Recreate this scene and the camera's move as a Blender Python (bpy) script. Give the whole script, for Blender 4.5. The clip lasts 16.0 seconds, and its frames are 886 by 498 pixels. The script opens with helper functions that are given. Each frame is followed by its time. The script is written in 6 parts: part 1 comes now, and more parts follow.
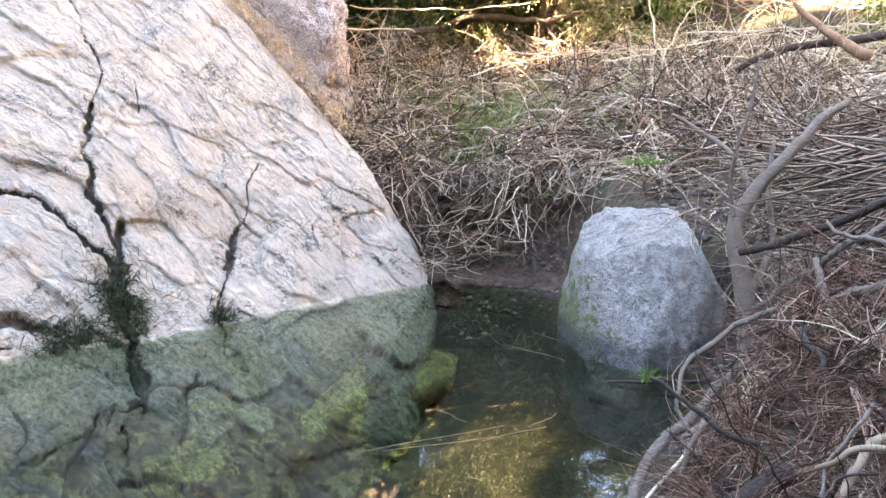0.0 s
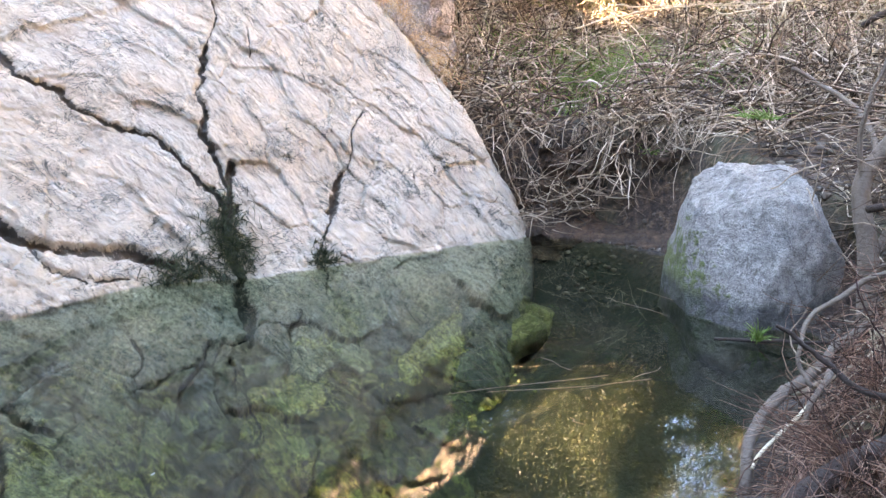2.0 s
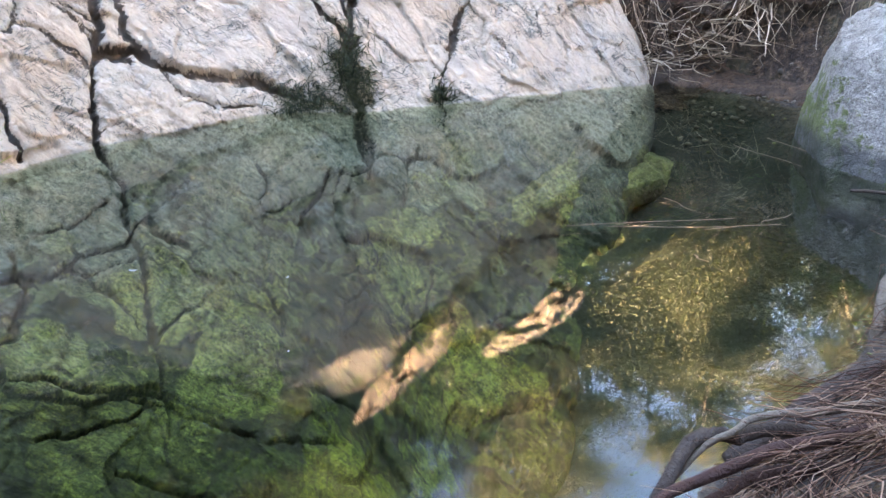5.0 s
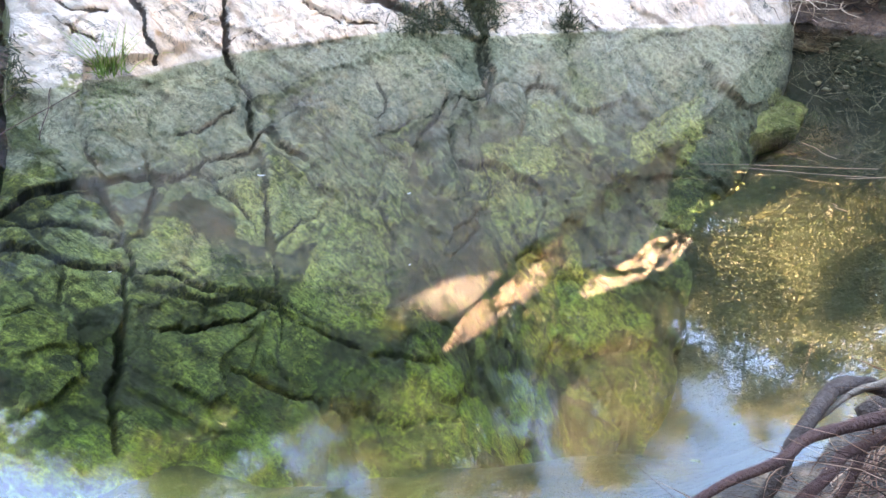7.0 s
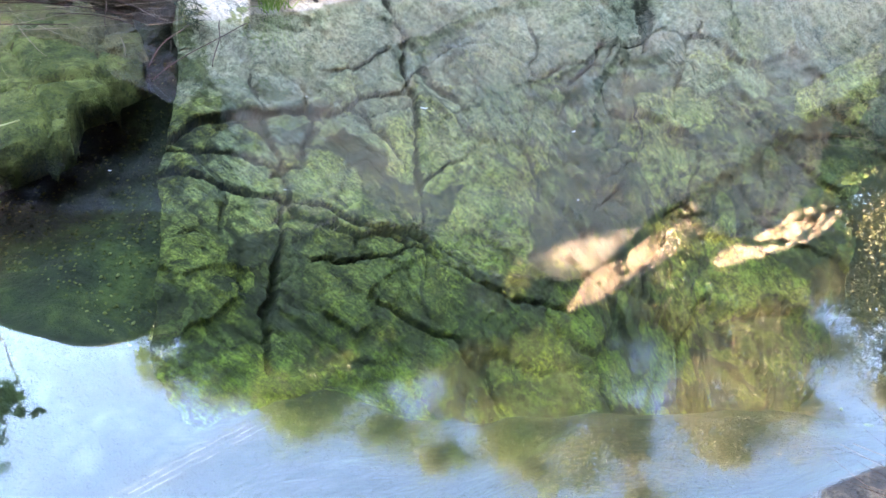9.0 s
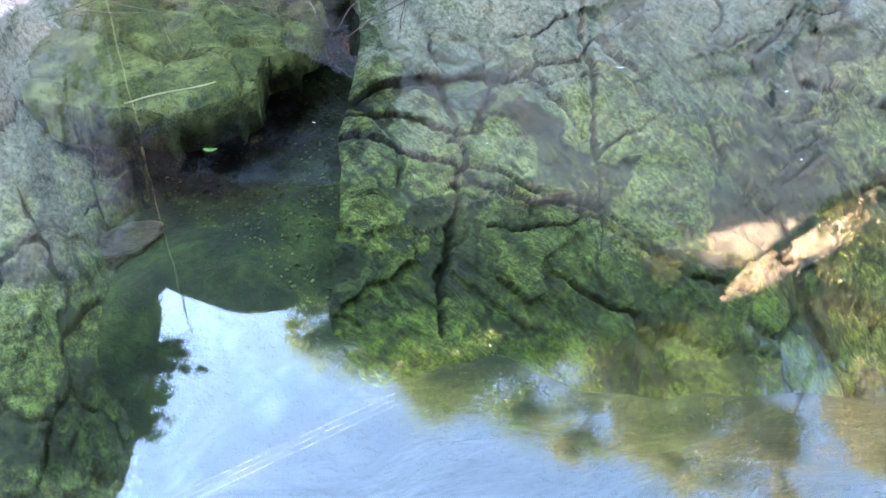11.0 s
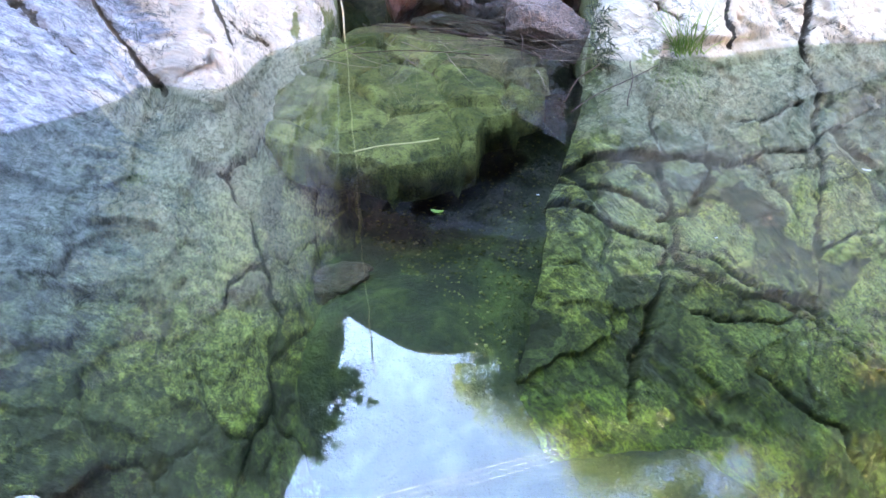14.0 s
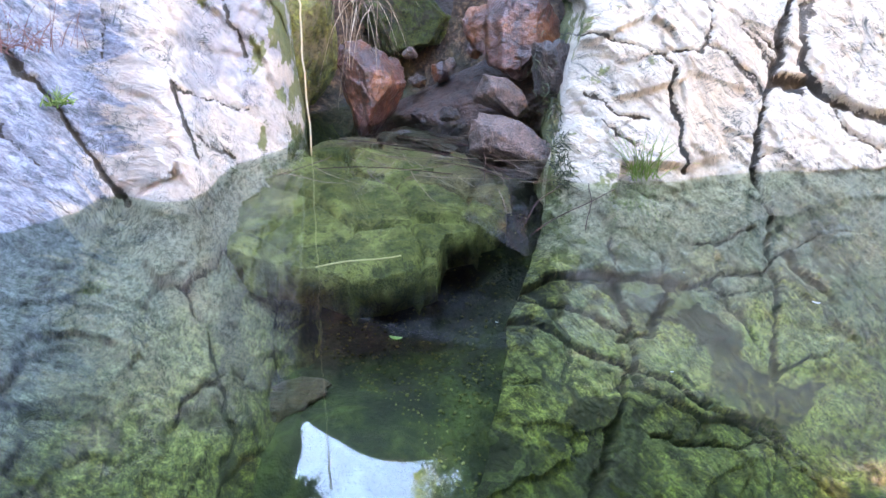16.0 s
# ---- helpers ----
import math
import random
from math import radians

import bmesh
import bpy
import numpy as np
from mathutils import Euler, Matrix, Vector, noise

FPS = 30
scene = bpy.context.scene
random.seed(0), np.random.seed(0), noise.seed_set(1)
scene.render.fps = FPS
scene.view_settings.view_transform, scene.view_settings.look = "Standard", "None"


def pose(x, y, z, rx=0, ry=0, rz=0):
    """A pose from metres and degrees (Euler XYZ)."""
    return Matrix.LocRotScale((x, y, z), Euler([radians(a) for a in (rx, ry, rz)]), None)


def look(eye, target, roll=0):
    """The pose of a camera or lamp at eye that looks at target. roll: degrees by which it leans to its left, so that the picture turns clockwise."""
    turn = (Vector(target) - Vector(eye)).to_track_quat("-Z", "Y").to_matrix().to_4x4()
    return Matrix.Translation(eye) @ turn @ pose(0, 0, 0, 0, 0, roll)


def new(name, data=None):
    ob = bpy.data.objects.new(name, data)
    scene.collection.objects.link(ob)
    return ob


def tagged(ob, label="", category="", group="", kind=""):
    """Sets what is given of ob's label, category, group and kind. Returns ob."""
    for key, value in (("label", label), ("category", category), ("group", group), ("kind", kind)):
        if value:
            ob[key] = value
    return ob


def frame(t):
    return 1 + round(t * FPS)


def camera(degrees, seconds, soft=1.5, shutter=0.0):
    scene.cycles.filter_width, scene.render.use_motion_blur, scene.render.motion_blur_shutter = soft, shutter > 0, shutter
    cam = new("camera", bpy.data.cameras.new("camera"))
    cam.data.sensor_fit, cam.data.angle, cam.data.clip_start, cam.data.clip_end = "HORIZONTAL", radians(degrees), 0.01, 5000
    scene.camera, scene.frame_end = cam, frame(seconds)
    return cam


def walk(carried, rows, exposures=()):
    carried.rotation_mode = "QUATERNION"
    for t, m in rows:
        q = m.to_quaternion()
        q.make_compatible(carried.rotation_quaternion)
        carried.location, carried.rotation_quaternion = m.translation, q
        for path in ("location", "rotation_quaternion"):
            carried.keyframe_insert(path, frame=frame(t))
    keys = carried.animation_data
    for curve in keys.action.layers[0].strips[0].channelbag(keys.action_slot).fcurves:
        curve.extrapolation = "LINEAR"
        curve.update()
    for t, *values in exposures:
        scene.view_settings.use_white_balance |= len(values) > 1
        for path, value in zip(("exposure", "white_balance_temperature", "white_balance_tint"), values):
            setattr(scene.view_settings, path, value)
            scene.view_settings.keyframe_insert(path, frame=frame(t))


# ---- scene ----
cam = camera(57.5, 16.0)
PATH = [
    (0.0, -0.004, 0.004, 1.601, 0.27, -12.93, 0.91),
    (0.5, -0.041, 0.003, 1.576, 1.54, -13.01, 0.76),
    (1.0, -0.077, 0.003, 1.551, 3.52, -13.67, 0.39),
    (1.5, -0.104, -0.006, 1.530, 5.27, -14.32, 0.54),
    (2.0, -0.126, -0.013, 1.512, 6.28, -15.45, 0.13),
    (2.5, -0.146, -0.020, 1.487, 7.56, -16.72, 0.26),
    (3.0, -0.161, -0.033, 1.458, 8.80, -17.83, -0.25),
    (3.5, -0.175, -0.045, 1.425, 9.78, -19.79, -0.79),
    (4.0, -0.187, -0.056, 1.400, 10.87, -21.54, -0.58),
    (6.5, -0.302, -0.095, 1.329, 18.87, -29.20, -1.17),
    (7.0, -0.322, -0.104, 1.318, 20.94, -29.80, -1.58),
    (7.5, -0.345, -0.118, 1.306, 23.28, -30.31, -1.64),
    (8.0, -0.375, -0.139, 1.285, 25.55, -31.33, -1.23),
    (10.5, -0.604, -0.311, 1.116, 37.87, -32.81, 2.09),
    (11.0, -0.645, -0.339, 1.104, 40.83, -32.97, 3.30),
    (11.5, -0.682, -0.355, 1.102, 43.97, -32.96, 3.99),
    (12.0, -0.706, -0.371, 1.120, 46.99, -32.55, 4.18),
    (12.5, -0.728, -0.385, 1.136, 49.85, -31.89, 3.84),
    (13.0, -0.745, -0.398, 1.149, 52.64, -31.13, 3.53),
    (13.5, -0.757, -0.408, 1.168, 54.72, -30.37, 3.35),
    (14.0, -0.763, -0.409, 1.183, 54.67, -28.84, 2.87),
    (14.5, -0.771, -0.403, 1.201, 53.91, -27.21, 2.54),
    (15.0, -0.776, -0.394, 1.226, 53.68, -25.76, 2.25),
    (15.5, -0.781, -0.379, 1.254, 52.39, -23.04, 1.30),
    (16.0, -0.781, -0.368, 1.277, 51.70, -22.11, 0.56),
]
walk(cam, [(t, pose(x, y, z, 0, 0, w) @ pose(0, 0, 0, 90 + p) @ pose(0, 0, 0, 0, 0, -r)) for t, x, y, z, w, p, r in PATH],
     [(0.0, 5.82, 7650, 18), (4.0, 5.66, 7700, 17.5), (7.0, 6.36, 7900, 18), (10.5, 6.56, 7050, 14), (13.0, 6.48, 6900, 15), (14.5, 6.58, 7350, 17.5), (16.0, 6.4, 7500, 18)])

# ---- daylight ----
SUN_YAW, SUN_UP = 125.0, 30.0
world = bpy.data.worlds.new("sky")
scene.world = world
world.use_nodes = True
wn = world.node_tree
sky = wn.nodes.new("ShaderNodeTexSky")
sky.sky_type, sky.sun_disc = "NISHITA", False
sky.air_density, sky.dust_density, sky.ozone_density = 1.0, 0.1, 1.8
sky.sun_elevation, sky.sun_rotation = radians(SUN_UP), radians(-SUN_YAW)
wn.nodes["Background"].inputs["Strength"].default_value = 0.09
wn.links.new(sky.outputs[0], wn.nodes["Background"].inputs["Color"])
sun = new("sun", bpy.data.lights.new("sun", "SUN"))
sun.data.energy, sun.data.angle, sun.data.color = 5.0, radians(0.5), (1.0, 0.86, 0.7)
sun.matrix_world = look((-30, -30, 40), (-30 + math.sin(radians(SUN_YAW)) * math.cos(radians(SUN_UP)),
                        -30 - math.cos(radians(SUN_YAW)) * math.cos(radians(SUN_UP)), 40 - math.sin(radians(SUN_UP))))


# ---- noise and mesh helpers ----
def hash3(i, j, k):
    h = (i * 374761393 + j * 668265263 + k * 2147483647 + 974711) & 0xFFFFFFFF
    h = ((h ^ (h >> 13)) * 1274126177) & 0xFFFFFFFF
    h = ((h ^ (h >> 16)) * 2246822519) & 0xFFFFFFFF
    return ((h ^ (h >> 15)) & 0xFFFFFF) / float(0xFFFFFF)


def vnoise(p):
    """Value noise from -1 to 1 at an (n, 3) array."""
    f = np.floor(p)
    i = f.astype(np.int64)
    w = p - f
    w = w * w * w * (w * (w * 6 - 15) + 10)
    out = 0
    for a in (0, 1):
        for b in (0, 1):
            for c in (0, 1):
                k = (w[:, 0] if a else 1 - w[:, 0]) * (w[:, 1] if b else 1 - w[:, 1]) * (w[:, 2] if c else 1 - w[:, 2])
                out = out + k * hash3(i[:, 0] + a, i[:, 1] + b, i[:, 2] + c)
    return out * 2 - 1


def fbm(p, octaves=4, gain=0.5):
    out, amp, total = 0, 1.0, 0
    for n in range(octaves):
        out, total = out + amp * vnoise(p * 2.03**n + 17.3 * n), total + amp
        amp *= gain
    return out / total


def ridged(p, octaves=4):
    out, amp, total = 0, 1.0, 0
    for n in range(octaves):
        out, total = out + amp * (1 - 2 * np.abs(vnoise(p * 2.1**n + 31.7 * n))), total + amp
        amp *= 0.55
    return out / total


def smooth(a, b, x):
    t = np.clip((x - a) / (b - a), 0, 1)
    return t * t * (3 - 2 * t)


def mesh_from(name, verts, faces, material, shade=True):
    me = bpy.data.meshes.new(name)
    me.from_pydata([tuple(v) for v in verts], [], faces)
    if material:
        me.materials.append(material)
    if shade:
        me.polygons.foreach_set("use_smooth", [True] * len(me.polygons))
    me.update()
    return me


def grid_mesh(name, pts, material, flip=False, uv=None, earth_shade=None, keep=None):
    """pts: (rows, columns, 3); uv: metres along and up a face; then a mask of earth and painted shade in its cracks."""
    a, b = pts.shape[:2]
    n = np.arange(a * b).reshape(a, b)
    q = np.stack([n[:-1, :-1], n[:-1, 1:], n[1:, 1:], n[1:, :-1]], -1).reshape(-1, 4)
    if flip:
        q = q[:, ::-1]
    pts = pts.reshape(-1, 3)
    if keep is not None:  # only the cells that are asked for
        q = q[keep[:-1, :-1].reshape(-1)]
        used, q = np.unique(q, return_inverse=True)
        q = q.reshape(-1, 4)
        pts = pts[used]
        uv, earth_shade = uv.reshape(-1, 2)[used], earth_shade.reshape(-1)[used]
    me = bpy.data.meshes.new(name)
    me.vertices.add(len(pts))
    me.vertices.foreach_set("co", pts.reshape(-1).astype(np.float32))
    me.loops.add(q.size)
    me.loops.foreach_set("vertex_index", q.reshape(-1).astype(np.int32))
    me.polygons.add(len(q))
    me.polygons.foreach_set("loop_start", np.arange(0, q.size, 4, dtype=np.int32))
    me.polygons.foreach_set("use_smooth", np.ones(len(q), dtype=bool))
    me.update(calc_edges=True)
    if uv is not None:
        layer = me.uv_layers.new(name="face")
        layer.data.foreach_set("uv", uv.reshape(-1, 2)[q.reshape(-1)].reshape(-1).astype(np.float32))
    if earth_shade is not None:
        me.attributes.new("earth_shade", "FLOAT", "POINT").data.foreach_set("value", earth_shade.reshape(-1).astype(np.float32))
    me.materials.append(material)
    return me


def stems(name, pts, rad, material, sides=3):
    """Many thin tubes in one mesh; pts: (stems, points, 3), rad: (stems, points)."""
    m, n = pts.shape[:2]
    d = np.gradient(pts, axis=1)
    d /= np.linalg.norm(d, axis=2, keepdims=True) + 1e-9
    ref = np.where(np.abs(d[:, :1, 2:]) < 0.8, [[[0.31, 0.17, 0.94]]], [[[0.94, 0.31, 0.1]]])
    a = np.cross(d, ref)
    a /= np.linalg.norm(a, axis=2, keepdims=True) + 1e-9
    c = np.cross(d, a)
    ang = np.arange(sides) * 2 * np.pi / sides
    ring = pts[:, :, None] + rad[:, :, None, None] * (np.cos(ang)[:, None] * a[:, :, None] + np.sin(ang)[:, None] * c[:, :, None])
    i, j, k = np.meshgrid(np.arange(m), np.arange(n - 1), np.arange(sides), indexing="ij")
    at = lambda row, side: (i * n + row) * sides + side % sides
    q = np.stack([at(j, k), at(j, k + 1), at(j + 1, k + 1), at(j + 1, k)], -1).reshape(-1, 4)
    me = bpy.data.meshes.new(name)
    me.vertices.add(m * n * sides)
    me.vertices.foreach_set("co", ring.reshape(-1).astype(np.float32))
    me.loops.add(q.size)
    me.loops.foreach_set("vertex_index", q.reshape(-1).astype(np.int32))
    me.polygons.add(len(q))
    me.polygons.foreach_set("loop_start", np.arange(0, q.size, 4, dtype=np.int32))
    me.polygons.foreach_set("use_smooth", np.ones(len(q), dtype=bool))
    me.update(calc_edges=True)
    me.materials.append(material)
    return me


def spline(knots, n):
    """n points evenly along a smooth line through the knots."""
    k = np.array(knots, float)
    k = np.vstack([2 * k[0] - k[1], k, 2 * k[-1] - k[-2]])
    out = []
    for a, b, c, d in zip(k[:-3], k[1:-2], k[2:-1], k[3:]):
        for t in np.linspace(0, 1, 24, endpoint=False):
            out.append(0.5 * (2 * b + (c - a) * t + (2 * a - 5 * b + 4 * c - d) * t * t + (3 * b - a - 3 * c + d) * t**3))
    out = np.array(out + [k[-2]])
    far = np.r_[0, np.cumsum(np.linalg.norm(np.diff(out, axis=0), axis=1))]
    s = np.linspace(0, far[-1], n)
    return np.stack([np.interp(s, far, out[:, m]) for m in range(k.shape[1])], -1)


def part(name, data, parent=None, label="", m=None):
    ob = new(name, data)
    if m is not None:
        ob.matrix_world = m
    if parent:
        ob.parent = parent
    return tagged(ob, label)


def tubes(name, lines, material, sides=5):
    """One mesh of tapered tubes; lines: (points (n, 3), radii (n,))."""
    V, F, base = [], [], 0
    ang = np.arange(sides) * 2 * np.pi / sides
    for pts, rad in lines:
        pts = np.asarray(pts, float)
        d = np.gradient(pts, axis=0)
        d /= np.linalg.norm(d, axis=1, keepdims=True) + 1e-9
        ref = np.array([0.31, 0.17, 0.94]) if abs(d[0, 2]) < 0.8 else np.array([0.94, 0.31, 0.1])
        a = np.cross(d, ref)
        a /= np.linalg.norm(a, axis=1, keepdims=True) + 1e-9
        b = np.cross(d, a)
        ring = pts[:, None] + np.asarray(rad, float)[:, None, None] * (np.cos(ang)[None, :, None] * a[:, None] + np.sin(ang)[None, :, None] * b[:, None])
        n = len(pts)
        V.append(ring.reshape(-1, 3))
        for i in range(n - 1):
            for j in range(sides):
                k = (j + 1) % sides
                F.append((base + i * sides + j, base + i * sides + k, base + (i + 1) * sides + k, base + (i + 1) * sides + j))
        F.append(tuple(base + j for j in range(sides))[::-1])
        F.append(tuple(base + (n - 1) * sides + j for j in range(sides)))
        base += n * sides
    return mesh_from(name, np.vstack(V), F, material)


# ---- materials ----
def material(name, rough=0.8):
    m = bpy.data.materials.new(name)
    m.use_nodes = True
    nt = m.node_tree
    b = nt.nodes["Principled BSDF"]
    b.inputs["Roughness"].default_value = rough
    return m, nt, b


def node(nt, kind, **values):
    n = nt.nodes.new("ShaderNode" + kind)
    for key, v in values.items():
        n.inputs[key.replace("_", " ")].default_value = v
    return n


def coords(nt, scale=(1, 1, 1), turn=(0, 0, 0), obj=False):
    tc = nt.nodes.new("ShaderNodeTexCoord")
    mp = nt.nodes.new("ShaderNodeMapping")
    mp.inputs["Scale"].default_value = scale
    mp.inputs["Rotation"].default_value = [radians(a) for a in turn]
    nt.links.new(tc.outputs["Object"], mp.inputs["Vector"])
    return mp.outputs[0]


def noise_node(nt, vec, scale, detail=6, rough=0.6, distort=0.0):
    n = node(nt, "TexNoise", Scale=scale, Detail=detail, Roughness=rough, Distortion=distort)
    nt.links.new(vec, n.inputs["Vector"])
    return n.outputs["Fac"]


def ramp(nt, fac, stops):
    r = nt.nodes.new("ShaderNodeValToRGB")
    while len(r.color_ramp.elements) < len(stops):
        r.color_ramp.elements.new(0.5)
    for e, (p, c) in zip(r.color_ramp.elements, stops):
        e.position = p
        e.color = (*c, 1) if isinstance(c, tuple) else (c, c, c, 1)
    nt.links.new(fac, r.inputs["Fac"])
    return r.outputs["Color"]


def mix(nt, fac, a, b, mode="MIX"):
    n = nt.nodes.new("ShaderNodeMix")
    n.data_type, n.blend_type = "RGBA", mode
    for socket, v in ((n.inputs["Factor"], fac), (n.inputs["A"], a), (n.inputs["B"], b)):
        if hasattr(v, "is_linked"):
            nt.links.new(v, socket)
        elif isinstance(v, tuple):
            socket.default_value = (*v, 1)
        else:
            socket.default_value = v
    return n.outputs["Result"]


def maths(nt, op, a, b=0.0, clamp=False):
    n = nt.nodes.new("ShaderNodeMath")
    n.operation, n.use_clamp = op, clamp
    for socket, v in zip(n.inputs, (a, b)):
        if hasattr(v, "is_linked"):
            nt.links.new(v, socket)
        else:
            socket.default_value = v
    return n.outputs[0]


def bump(nt, b, height, strength=0.5, distance=0.02, under=None):
    n = node(nt, "Bump", Strength=strength, Distance=distance)
    nt.links.new(height, n.inputs["Height"])
    if under:
        nt.links.new(under, n.inputs["Normal"])
    nt.links.new(n.outputs[0], b.inputs["Normal"])
    return n.outputs[0]


def position_z(nt):
    g = nt.nodes.new("ShaderNodeNewGeometry")
    s = nt.nodes.new("ShaderNodeSeparateXYZ")
    nt.links.new(g.outputs["Position"], s.inputs[0])
    return s.outputs["Z"]


def schist(name, tint=(1.0, 1.0, 1.0), turn=-29.0, rough=0.75, moss=0.0, slate_shade=0.0, brow=0.0, algae=(-0.03, -0.36)):
    """Pale foliated rock: white quartz with fine crinkles, short dark cracks, ochre stains, earth and painted shade in
    the open cracks, algae under water.
    """
    m, nt, b = material(name, rough)
    uvn = nt.nodes.new("ShaderNodeUVMap")
    uvn.uv_map = "face"

    def lie(scale, angle):
        mp = nt.nodes.new("ShaderNodeMapping")
        mp.vector_type = "TEXTURE"
        mp.inputs["Rotation"].default_value = (0, 0, radians(angle))
        mp.inputs["Scale"].default_value = scale
        nt.links.new(uvn.outputs[0], mp.inputs["Vector"])
        return mp.outputs[0]

    def flat(where, scale, detail=5, roughness=0.6, distort=0.0):
        n = node(nt, "TexNoise", Scale=scale, Detail=detail, Roughness=roughness, Distortion=distort)
        n.noise_dimensions = "2D"
        nt.links.new(where, n.inputs["Vector"])
        return n.outputs["Fac"]

    uv = uvn.outputs[0]
    streak = lie((1.0, 0.36, 1.0), -turn)
    other = lie((0.45, 1.0, 1.0), -turn + 25)
    big = flat(uv, 1.3, 4, 0.55, 0.4)
    gate = flat(uv, 2.7, 4, 0.6)
    gate2 = flat(lie((1, 1, 1), 200), 3.9, 4, 0.6)
    lay = flat(streak, 2.6, 6, 0.68, 0.45)
    fine = flat(streak, 11.0, 6, 0.78, 0.3)
    iso = flat(uv, 13.0, 6, 0.8, 0.3)
    crease = maths(nt, "ABSOLUTE", maths(nt, "SUBTRACT", flat(streak, 7.5, 6, 0.70, 0.5), 0.5))
    col = ramp(nt, lay, [(0.30, (0.43, 0.44, 0.445)), (0.42, (0.51, 0.51, 0.508)), (0.54, (0.55, 0.545, 0.53)), (0.70, (0.60, 0.585, 0.56))])
    col = mix(nt, ramp(nt, fine, [(0.33, 0.3), (0.42, 0.0)]), col, (0.24, 0.25, 0.27))
    col = mix(nt, ramp(nt, big, [(0.52, 0.0), (0.72, 0.4)]), col, (0.47, 0.38, 0.29))

    def lines(where, scale, width, gated, lo, hi, detail=6):
        c = ramp(nt, flat(where, scale, detail, 0.66, 0.6), [(0.5 - width, 0.0), (0.5 - width * 0.25, 1.0), (0.5 + width * 0.25, 1.0), (0.5 + width, 0.0)])
        return maths(nt, "MULTIPLY", c, ramp(nt, gated, [(lo, 0.0), (hi, 1.0)]))

    crack = maths(nt, "MAXIMUM", lines(streak, 1.7, 0.014, gate, 0.51, 0.64), lines(other, 2.1, 0.012, gate2, 0.54, 0.66))
    crack = maths(nt, "MAXIMUM", crack, lines(streak, 5.5, 0.018, gate2, 0.46, 0.60))
    crack = maths(nt, "MAXIMUM", crack, lines(other, 6.5, 0.02, gate, 0.5, 0.62))
    crinkle = maths(nt, "MAXIMUM", ramp(nt, crease, [(0.012, 1.0), (0.03, 0.0)]), lines(streak, 14.0, 0.05, gate, 0.40, 0.52, 4))
    crinkle = maths(nt, "MULTIPLY", crinkle, ramp(nt, big, [(0.36, 0.3), (0.5, 1.0)]))
    col = mix(nt, maths(nt, "MULTIPLY", crinkle, 0.19), col, (0.19, 0.205, 0.225))
    sep = nt.nodes.new("ShaderNodeSeparateXYZ")
    nt.links.new(uv, sep.inputs[0])
    if slate_shade:  # a darker blue-grey bed of the rock, this side's bluish shade painted in
        k = maths(nt, "ADD", maths(nt, "SUBTRACT", slate_shade, sep.outputs["X"]), maths(nt, "MULTIPLY", maths(nt, "SUBTRACT", lay, 0.5), 1.6))
        k = maths(nt, "SUBTRACT", k, maths(nt, "MULTIPLY", maths(nt, "ABSOLUTE", maths(nt, "SUBTRACT", sep.outputs["Y"], 0.75)), 0.45))
        bed = ramp(nt, k, [(0.0, 0.0), (0.16, 0.9)])
    col = mix(nt, 1.0, col, tint, "MULTIPLY")
    if slate_shade:
        col = mix(nt, bed, col, mix(nt, ramp(nt, fine, [(0.35, 0.0), (0.62, 1.0)]), (0.06, 0.072, 0.105), (0.29, 0.305, 0.37)))
        k = maths(nt, "MINIMUM", maths(nt, "SUBTRACT", sep.outputs["X"], 4.4), maths(nt, "SUBTRACT", sep.outputs["Y"], 0.35))
        k = maths(nt, "ADD", k, maths(nt, "MULTIPLY", maths(nt, "SUBTRACT", gate, 0.5), 1.2))
        col = mix(nt, ramp(nt, k, [(0.0, 0.0), (0.15, 0.7)]), col, mix(nt, fine, (0.17, 0.16, 0.18), (0.36, 0.33, 0.35)))
    col = mix(nt, maths(nt, "MULTIPLY", crack, 0.9), col, (0.03, 0.042, 0.038))
    if moss:  # damp moss along the edge that faces the gully
        k = maths(nt, "ADD", maths(nt, "SUBTRACT", sep.outputs["X"], moss), maths(nt, "MULTIPLY", maths(nt, "SUBTRACT", gate2, 0.5), 3.0))
        col = mix(nt, ramp(nt, k, [(0.0, 0.0), (0.12, 0.92)]), col, mix(nt, iso, (0.03, 0.035, 0.008), (0.22, 0.22, 0.05)))
    if slate_shade:  # the upper wall is overgrown
        k = maths(nt, "ADD", maths(nt, "SUBTRACT", sep.outputs["Y"], 2.1), maths(nt, "MULTIPLY", maths(nt, "SUBTRACT", gate2, 0.5), 4.0))
        col = mix(nt, ramp(nt, k, [(0.0, 0.0), (0.3, 0.93)]), col, mix(nt, iso, (0.02, 0.03, 0.006), (0.20, 0.25, 0.045)))
    if brow:  # dark growth hangs over the upper rim
        k = maths(nt, "ADD", maths(nt, "SUBTRACT", maths(nt, "ADD", sep.outputs["Y"], maths(nt, "MULTIPLY", sep.outputs["X"], 1.1)), brow), maths(nt, "MULTIPLY", maths(nt, "SUBTRACT", gate2, 0.5), 5.0))
        col = mix(nt, ramp(nt, k, [(0.0, 0.0), (0.3, 0.95)]), col, mix(nt, iso, (0.014, 0.022, 0.005), (0.11, 0.15, 0.03)))
    # earth and roots caught in the open cracks, the cracks' own shade painted in
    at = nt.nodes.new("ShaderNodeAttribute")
    at.attribute_name = "earth_shade"
    earth_shade_mask = maths(nt, "ADD", at.outputs["Fac"], maths(nt, "MULTIPLY", maths(nt, "SUBTRACT", iso, 0.5), 0.8))
